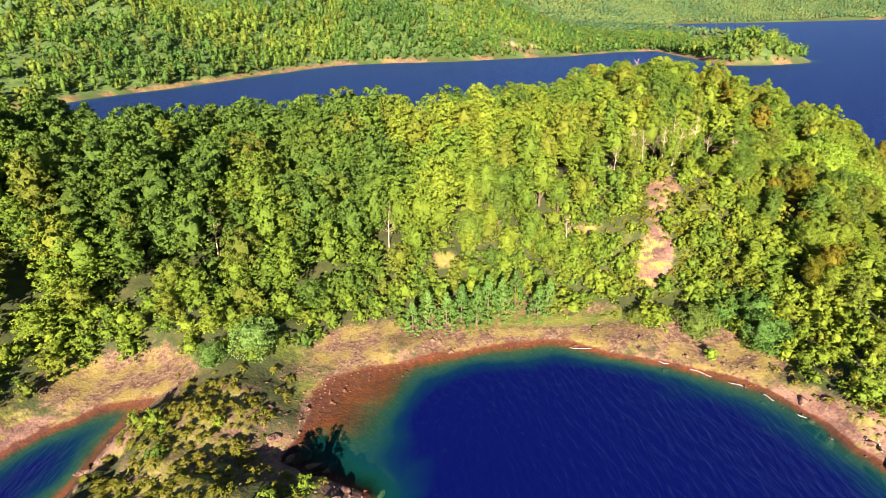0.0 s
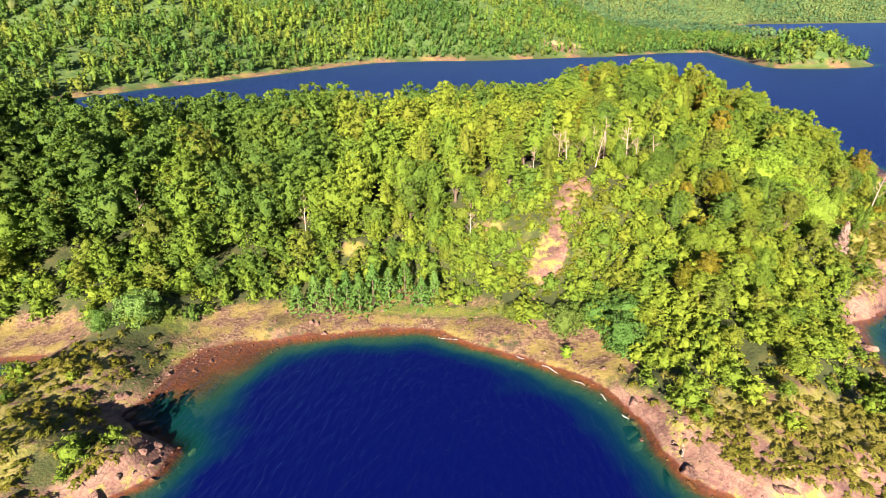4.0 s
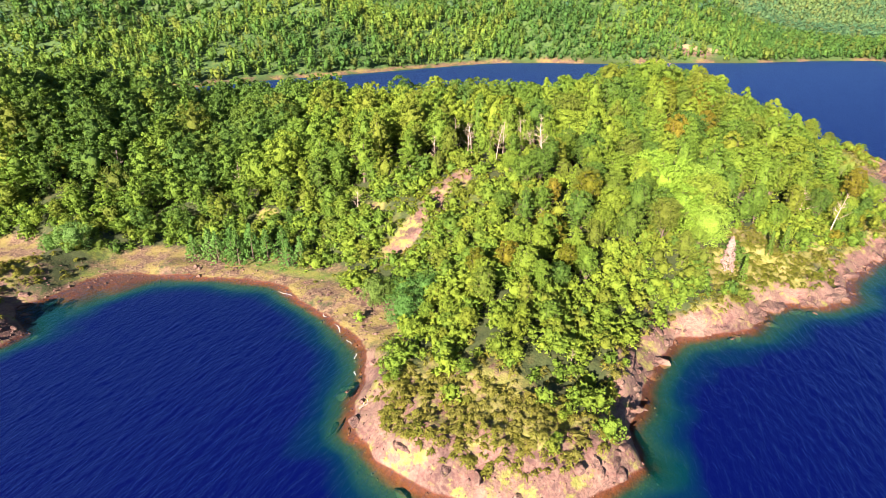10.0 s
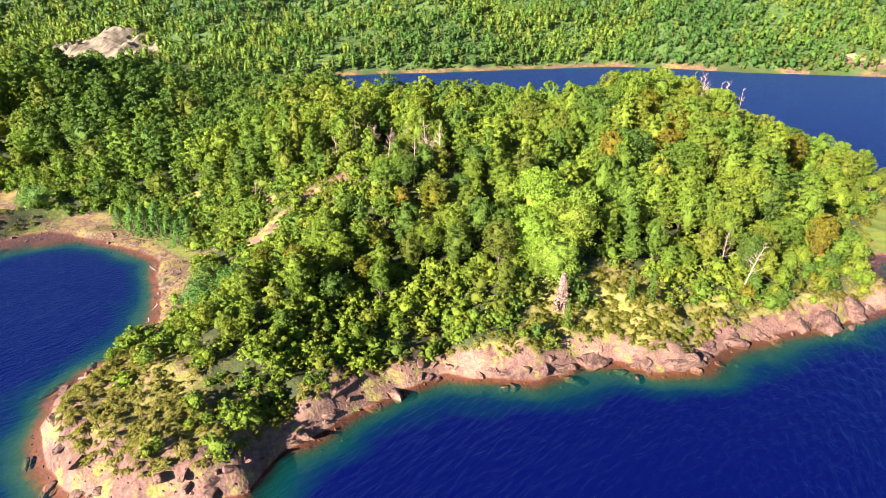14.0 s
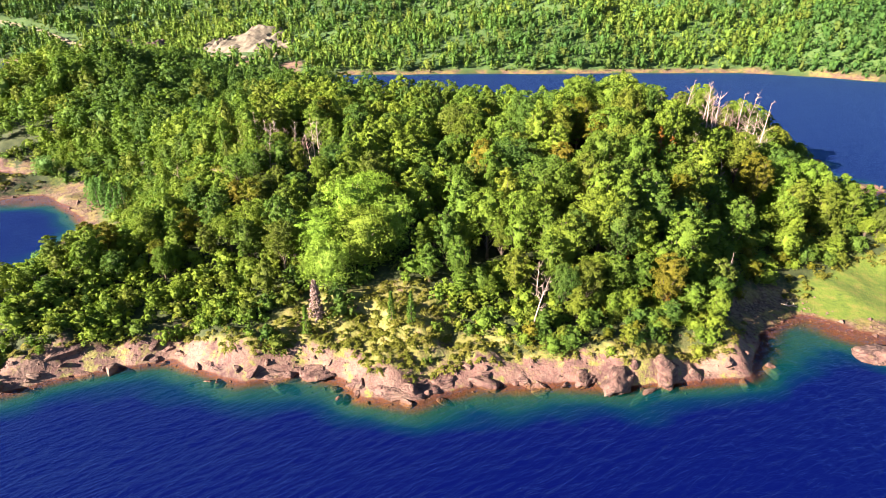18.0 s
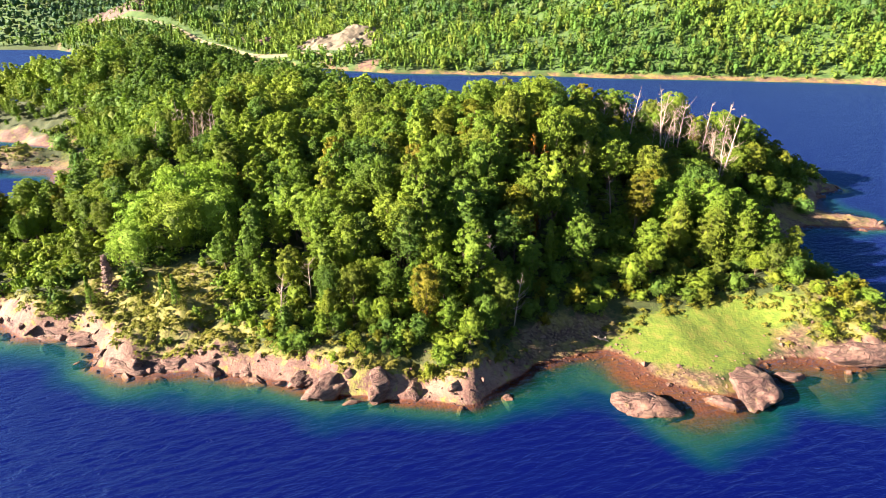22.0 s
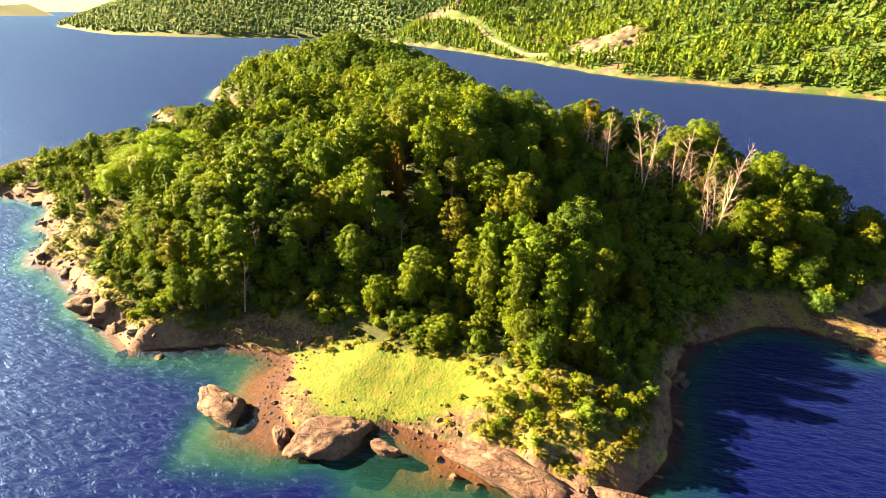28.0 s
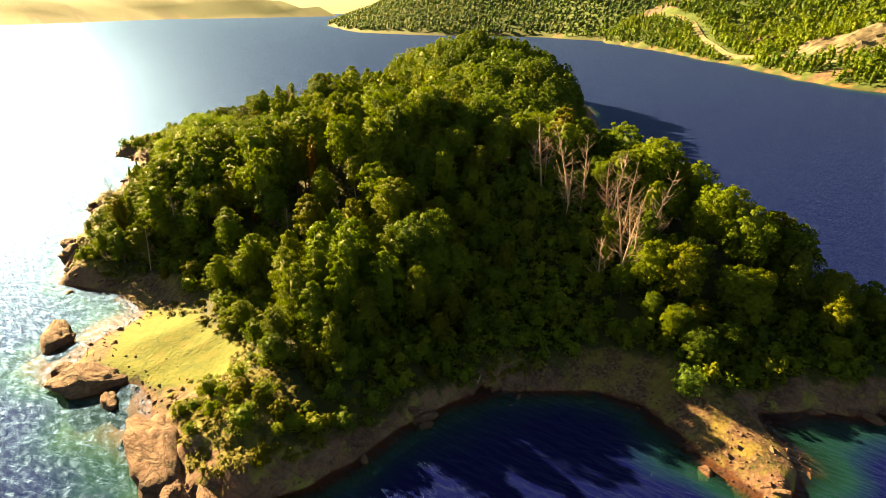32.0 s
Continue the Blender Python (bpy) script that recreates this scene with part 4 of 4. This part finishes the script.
boulder(weathered("boulder", 3, (4.2, 2.9, 1.45)), 145.2, 173.6, -0.05, 75, "large pale pink weathered boulder standing in the shallows", "boulders off the meadow", (6, 8))
boulder(weathered("boulder", 9, (2.4, 1.2, 1.2)), 147.6, 183.4, -0.1, 30, "small rounded pale boulder in the shallows", "boulders off the meadow")
boulder(weathered("boulder", 14, (5.8, 3.6, 1.95)), 146.4, 190.4, 0.0, 140, "huge pale pink weathered boulder at the end of the meadow", "boulders off the meadow", (0, 5))
boulder(weathered("boulder", 18, (1.9, 1.3, 0.9)), 146.5, 196.6, -0.1, 80, "small rounded boulder at the water's edge", "boulders off the meadow")
boulder(weathered("boulder", 21, (7.5, 3.2, 2.2)), 146.6, 211.5, 0.4, 70, "long smooth pink rock slab sloping into the lake", "slabs of the headland", (-14, 3))
boulder(weathered("boulder", 25, (4.4, 2.0, 1.9)), 149.0, 219.5, 0.2, 60, "long smooth pink rock slab sloping into the lake", "slabs of the headland", (-10, 6))
boulder(weathered("boulder", 27, (4.0, 2.0, 1.6)), 147.5, 224.5, 0.2, 78, "long smooth pink rock slab sloping into the lake", "slabs of the headland", (-10, 6))
for i, (x, y, a, sx_, sy_, sz_) in enumerate(((112.5, 107.0, 52, 6.2, 3.0, 2.2), (99, 92.5, 48, 6.5, 2.6, 1.8), (92, 87.8, 20, 3.6, 2.0, 1.5), (116.5, 114, 75, 3.0, 1.8, 1.2),
                                              (129.0, 134.5, 20, 2.2, 4.2, 2.6), (126.2, 131, 30, 1.8, 2.6, 1.6), (132.2, 141, 35, 1.6, 3.6, 1.9), (135.6, 150.6, 50, 2.6, 2.0, 1.7),
                                              (121.5, 123.5, 40, 2.4, 1.6, 1.0), (84.5, 53.5, 60, 3.4, 2.0, 2.2), (104.8, 100, 60, 3.0, 1.8, 1.3))):
    boulder(weathered("shore_slab", 30 + i, (sx_ * 0.95, sy_ * 1.0, sz_ * 0.72), 11, 0.22, 4), x - 1.2, y + 1.0, 0.1, a, "smooth pinkish rock slab running down into the lake", "rock slabs of the shore", (0, 4 * math.sin(i)), "shore_slab")
BLOCKS = [hewn(600 + i, s) for i, s in enumerate(((1.0, 0.8, 0.6), (1.0, 0.6, 0.7), (1.0, 0.9, 0.45), (1.0, 0.7, 0.8), (1.0, 0.5, 0.5), (1.0, 0.8, 0.9)))]
ring = np.array(NEAR_RING, float)
count = 0
for i in range(len(ring)):
    a, b = ring[i], ring[(i + 1) % len(ring)]
    length = np.linalg.norm(b - a)
    if a[0] < 44 and not (a[0] < -5 and a[1] < 60 and a[0] > -50):
        continue
    for j in range(int(length / 1.9)):
        q = a + (b - a) * rng.uniform(0, 1) + np.array([rng.normal(0, 1.3), rng.normal(0, 1.3)])
        if beaches(np.array([q[0]]), np.array([q[1]]))[0] > 0.45 or count > 230:
            continue
        k = rng.uniform(0.45, 1.0) * (1.9 if rng.uniform() < 0.2 else 1)
        ob = tagged(new("shore_rock", BLOCKS[rng.integers(6)]), "angular pinkish brown rock at the water's edge", "rock", "rocks along the shore")
        z = max(ground_z(q[0], q[1]), -0.4)
        ob.matrix_basis = Matrix.LocRotScale((q[0], q[1], z - 0.2 * k), Euler((rng.normal(0, 0.3), rng.normal(0, 0.3), rng.uniform(0, 6.283))), (k * rng.uniform(1, 1.8), k, k * rng.uniform(0.8, 1.2)))
        count += 1


def stones(name, x, y, size, label):
    """Loose stones joined into one mesh, each a small faceted lump."""
    base = np.array([(1, 0, 0), (0, 1, 0), (-1, 0, 0), (0, -1, 0), (0, 0, 1), (0, 0, -1)], float)
    tri = np.array([(0, 1, 4), (1, 2, 4), (2, 3, 4), (3, 0, 4), (1, 0, 5), (2, 1, 5), (3, 2, 5), (0, 3, 5)])
    n = len(x)
    v = base[None] * size[:, None, None] * rng.uniform(0.55, 1.25, (n, 6, 1)) * np.array([1, 0.8, 0.6])
    a = rng.uniform(0, 6.283, n)
    c, s = np.cos(a)[:, None], np.sin(a)[:, None]
    v = np.stack([v[..., 0] * c - v[..., 1] * s, v[..., 0] * s + v[..., 1] * c, v[..., 2]], -1)
    v += np.stack([x, y, on_ground(x, y) + size * 0.12], -1)[:, None]
    f = (tri[None] + 6 * np.arange(n)[:, None, None]).reshape(-1, 3)
    return tagged(new(name, mesh_of(name, v.reshape(-1, 3), f, [M_ROCK], False)), label, "stones", kind="stuff")


def strand(x, y):
    z, d, dn, df = land(x, y, False)
    b = beaches(x, y)
    r, g, s = open_ground(x, y)
    return (dn > -2.5) * np.clip(1.2 - dn / 7, 0, 1) * (0.55 * b + 0.4) * (1 - 0.85 * np.clip(g, 0, 1))


px, py = scatter(rng, -30, 155, 40, 275, 0.95, strand)
stones("beach_stones", px, py, rng.uniform(0.12, 0.34, len(px)) * (1 + (rng.uniform(0, 1, len(px)) < 0.08) * 1.3), "loose pinkish stones and cobbles scattered along the shore")

# ---- the far shores ----
fx, fy = scatter(rng, -720, 380, -420, 900, 4.8,
                 lambda x, y: (lambda L: (L[3] > 3) * np.clip(1.25 - L[3] / 330, 0.0, 1) * (1 - open_ground(x, y)[0]) * np.clip(0.95 + 1.2 * fbm(x, y, 55, 3, 19), 0.45, 1))(land(x, y, False)))
ROAD = [(-720, -60), (-610, 52), (-520, 92), (-430, 140), (-385, 192), (-340, 232)]


def off_road(x, y):
    best = np.full(x.shape, 1e9)
    for (ax, ay), (bx, by) in zip(ROAD, ROAD[1:]):
        dx, dy = bx - ax, by - ay
        s = np.clip(((x - ax) * dx + (y - ay) * dy) / (dx * dx + dy * dy), 0, 1)
        best = np.minimum(best, np.hypot(x - ax - s * dx, y - ay - s * dy))
    return best


keep = (off_road(fx, fy) > 9) & (bump_at(fx, fy, 88, 664, 30, 12) < 0.5) & (bump_at(fx, fy, -492, 152, 38, 14, 40) < 0.5) & (bump_at(fx, fy, -404, 220, 52, 40, 37) < 0.5)
fx, fy = fx[keep], fy[keep]
woods("far_shore_forest", fx, fy, 3.0 + 11 * rng.uniform(0, 1, len(fx)) ** 1.7, DISTANT, rng, M_FAR, "wooded hillside across the inlet", (0.95, 1.4), 0.75, 110)
rx, ry = scatter(rng, -1900, 1700, -1700, 2600, 11.5,
                 lambda x, y: (lambda L: (L[3] > 8) * (1 - np.clip(1.25 - L[3] / 330, 0.0, 1) * (x > -720) * (x < 380) * (y > -420) * (y < 900)) * (off_road(x, y) > 12) * np.where(L[3] < 330, 0.95, 0.4 * (L[3] < 800)))(land(x, y, False)))
woods("distant_forest", rx, ry, rng.uniform(8, 13, len(rx)), REMOTE, rng, M_DISTANT, "distant forested hills round the lake", (1.0, 1.6), 0.75, 160)

# the road cut into the far slope
n_road = Nodes("gravel_road")
c_ = n_road.ramp(n_road.noise(0.3, 5), (0.35, (0.13, 0.105, 0.055)), (0.65, (0.19, 0.155, 0.085)))
p_ = n_road.add("BsdfPrincipled", Roughness=0.9)
n_road.t.links.new(c_, p_.inputs["Base Color"])
M_ROAD = n_road.done(p_.outputs[0])
rp = np.array(ROAD, float)
dense = np.concatenate([rp[i] + (rp[i + 1] - rp[i]) * np.linspace(0, 1, 24, endpoint=False)[:, None] for i in range(len(rp) - 1)])
for _ in range(12):
    dense[1:-1] = (dense[:-2] + dense[1:-1] * 2 + dense[2:]) / 4
tang = np.gradient(dense, axis=0)
side = np.stack([-tang[:, 1], tang[:, 0]], -1) / np.linalg.norm(tang, axis=1)[:, None]
zr = land(dense[:, 0], dense[:, 1])[0]
for _ in range(20):
    zr[1:-1] = (zr[:-2] + zr[1:-1] * 2 + zr[2:]) / 4
cols = [(-2.4, -3.0), (-1.5, 0.2), (1.5, 0.3), (2.6, 1.5)]
v = np.concatenate([np.stack([dense[:, 0] + side[:, 0] * o, dense[:, 1] + side[:, 1] * o, zr + up + 0.6], -1) for o, up in cols])
m = len(dense)
f = np.array([(c * m + i, c * m + i + 1, (c + 1) * m + i + 1, (c + 1) * m + i) for c in range(3) for i in range(m - 1)])
tagged(new("road", mesh_of("road", v, f, [M_ROAD])), "pale gravel road cut along the foot of the far hillside", "road", kind="structure")

# bare rock cut into the slope above the road
def rock_face(a, b, depth, lift, mat, label, seed):
    """Craggy bare rock laid on the slope from a to b, reaching depth metres uphill."""
    u, w = np.meshgrid(np.linspace(0, 1, 60), np.linspace(0, 1, 26))
    a, b = np.array(a, float), np.array(b, float)
    inward = np.array([-(b - a)[1], (b - a)[0]]) / np.linalg.norm(b - a)
    reach = depth * (0.25 + 0.75 * np.sin(np.clip(u, 0.02, 0.98) * math.pi) ** 0.5) * (1 + 0.35 * vnoise(u * 7, u * 0 + seed, 3))
    x = a[0] + (b - a)[0] * u + inward[0] * w * reach
    y = a[1] + (b - a)[1] * u + inward[1] * w * reach
    crest = np.clip(0.8 + 0.35 * vnoise(u * 7, u * 0 + seed, 7) + 0.2 * vnoise(u * 19, u * 0 + seed, 8), 0.2, 1.3) * np.sin(u * math.pi) ** 0.4
    rise = smooth(0, 0.45, w) * (1 - smooth(0.65, 1.0, w)) * crest
    z = on_ground(x, y) - 1.2 + lift * rise + (6.0 * np.abs(fbm(x, y, 16, 4, 81)) + 2.0 * fbm(x, y, 5, 3, 85)) * np.minimum(1, 4 * rise)
    i = np.arange(60 * 26).reshape(26, 60)
    f = np.stack([i[:-1, :-1], i[:-1, 1:], i[1:, 1:], i[1:, :-1]], -1).reshape(-1, 4)
    return tagged(new("rock_face", mesh_of("rock_face", np.stack([x, y, z], -1).reshape(-1, 3), f, [mat], False)), label, "rock face", kind="structure")


M_CUT = bark_material("quarried_rock", (0.09, 0.065, 0.045), (0.21, 0.17, 0.11), 0.14)
M_RED = bark_material("red_rock", (0.05, 0.03, 0.025), (0.15, 0.09, 0.065), 0.14)
rock_face((-448, 172), (-356, 240), 70, 10.0, M_CUT, "bare pale quarried rock face above the far road", 0)
rock_face((-520, 112), (-452, 168), 30, 9.0, M_RED, "reddish brown rock cutting above the far road", 2)
rock_face((-735, -85), (-655, 20), 34, 10.0, M_RED, "grey-purple rock cutting above the far road", 5)
M_SOIL = bark_material("bare_soil", (0.14, 0.10, 0.045), (0.24, 0.19, 0.09))
rock_face((116, 664), (66, 654), 14, 2.5, M_SOIL, "pale bare earth clearing on the far slope", 3)

# dry grass tufts above the rocks
def parched(x, y):
    z, d, dn, df = land(x, y, False)
    r, g, st = open_ground(x, y)
    return 0.72 * (dn > 2.4) * np.clip(r * 1.2 - 0.12, 0, 1) * (1 - bump_at(x, y, 42, 95, 8, 15)) * (1 - beaches(x, y)) * ((x > 40) | (x < -8)) + 0.2 * (dn > 5) * (g > 0.2) * (g < 0.8) * (x > 100)


M_STRAW = leaf_material("straw", (0.09, 0.11, 0.011), (0.165, 0.16, 0.022), (0.23, 0.20, 0.045), True)
def tuft(seed, blades=20):
    """A low tuft of grass: blades bent over to all sides, lying over one another; for a height of 14."""
    r = np.random.default_rng(seed)
    ang, far = r.uniform(0, 6.283, blades), r.uniform(0, 1, blades) ** 0.6
    mid = np.stack([np.cos(ang) * far * 9, np.sin(ang) * far * 9, 11 * (1 - 0.75 * far ** 2)], -1)
    turn = ang + r.normal(0, 0.7, blades)
    along = np.stack([np.cos(turn), np.sin(turn), r.uniform(-0.7, 0.15, blades)], -1) * r.uniform(4, 9, (blades, 1))
    across = np.stack([-np.sin(turn), np.cos(turn), r.normal(0, 0.25, blades)], -1) * r.uniform(1.2, 3.0, (blades, 1))
    v = np.stack([mid + along, mid - along * 0.6 + across, mid - along * 0.6 - across], 1)
    up = np.cross(v[:, 1] - v[:, 0], v[:, 2] - v[:, 0])[:, 2] < 0
    v = np.where(up[:, None, None], v[:, ::-1], v).reshape(-1, 3)
    nor = np.stack([np.cos(ang) * far, np.sin(ang) * far, np.full(blades, 1.3)], -1)
    nor = np.repeat(nor / np.linalg.norm(nor, axis=1)[:, None], 3, axis=0)
    return v, np.arange(len(v)).reshape(-1, 3), nor


TUFT = [tuft(350), tuft(351), tuft(352)]
qx, qy = scatter(rng, -46, 152, 8, 240, 0.8, parched)
woods("dry_grass", qx, qy, rng.uniform(0.5, 1.1, len(qx)), TUFT, rng, M_STRAW, "tufts of dry yellow grass above the shore rocks", (0.9, 1.4), 1.0)

M_BLADE = leaf_material("meadow_blades", (0.06, 0.09, 0.005), (0.115, 0.145, 0.006), (0.17, 0.165, 0.012), True)
gx_, gy_ = scatter(rng, 122, 147, 166, 212, 0.75, lambda x, y: 0.8 * (open_ground(x, y)[1] > 0.35))
woods("meadow_grass", gx_, gy_, rng.uniform(0.12, 0.28, len(gx_)), TUFT, rng, M_BLADE, "short yellow-green grass of the shore meadow", (0.9, 1.4), 1.0)

hx, hy = scatter(rng, 22, 68, 76, 116, 1.0, lambda x, y: np.clip(1.3 * bump_at(x, y, 45, 95, 13, 14), 0, 0.9) * (open_ground(x, y)[0] < 0.55))
M_SLOPE = leaf_material("slope_grass_blades", (0.09, 0.13, 0.010), (0.16, 0.20, 0.014), (0.23, 0.235, 0.03), True)
woods("hillside_grass", hx, hy, rng.uniform(0.4, 1.2, len(hx)), TUFT, rng, M_SLOPE, "rough yellow-green grass on the open slope round the bare scars", (0.9, 1.4), 1.0)

# thin lines of foam where the ripples break on the bay's beach
n_foam = Nodes("foam")
p_ = n_foam.add("BsdfPrincipled", Roughness=0.6)
n_foam.t.links.new(n_foam.ramp(n_foam.noise(3.0, 4), (0.3, (0.45, 0.45, 0.45)), (0.6, (0.7, 0.7, 0.7))), p_.inputs["Base Color"])
M_FOAM = n_foam.done(p_.outputs[0])
for x, y, a, ln in ((22, 72.6, -10, 3.4), (26.5, 71.6, -16, 1.6), (33.5, 68.6, -28, 1.4), (38, 66.0, -34, 3.0), (41.8, 63.2, -42, 2.0), (44.8, 60.3, -52, 1.5), (47.0, 56.6, -64, 1.2)):
    k = np.linspace(0, 1, 14)
    w = 0.06 * np.sin(k * math.pi) * (1 + 0.5 * vnoise(k * 6, k * 0 + x, 2)) + 0.01
    mid = 0.2 * np.sin(k * 5 + x) - 0.5 * (k - 0.5) ** 2
    v = np.concatenate([np.stack([(k - 0.5) * ln, mid + w, k * 0 + 0.02], -1), np.stack([(k - 0.5) * ln, mid, k * 0 + 0.05], -1), np.stack([(k - 0.5) * ln, mid - w, k * 0 + 0.02], -1)])
    f = np.array([(r * 14 + i, r * 14 + i + 1, (r + 1) * 14 + i + 1, (r + 1) * 14 + i) for r in range(2) for i in range(13)])
    ob = tagged(new("foam_line", mesh_of("foam_line", v, f, [M_FOAM])), "thin white line of foam breaking on the shingle", "foam", "foam lines on the beach")
    ob.matrix_basis = pose(x, y, 0, 0, 0, a)


def driftwood(seed, x, y, length, turn):
    """A stranded log: a bent bleached stem with broken branch stubs."""
    r = np.random.default_rng(seed)
    k = np.linspace(0, 1, 7)
    spine = np.stack([(k - 0.5) * length, 0.05 * length * np.sin(k * 3 + seed), 0.12 + 0.04 * r.normal(0, 1, 7)], -1)
    root = tagged(new("driftwood_log"), "bleached driftwood log stranded on the shore", "driftwood", "driftwood on the shore")
    root.matrix_basis = pose(x, y, ground_z(x, y), 0, 0, turn)
    part("stem", mesh_of("stem", *tube(spine, 0.17 * (1.1 - 0.7 * k), 8), [M_DEAD]), root)
    for j in (2, 4, 5):
        e = spine[j] + np.array([r.normal(0, 0.3), r.normal(0, 0.5), r.uniform(0.3, 0.7)])
        part("branch_stub", mesh_of("branch_stub", *tube([spine[j], (spine[j] + e) / 2 + 0.05, e], [0.08, 0.06, 0.02], 5), [M_DEAD]), root)


for i, (x, y, length, turn) in enumerate(((111.8, 233.6, 3.6, 25), (52.5, 50.5, 2.2, 70), (130.0, 176.5, 2.6, 40), (105, 247.5, 2.4, -30))):
    driftwood(i, x, y, length, turn)
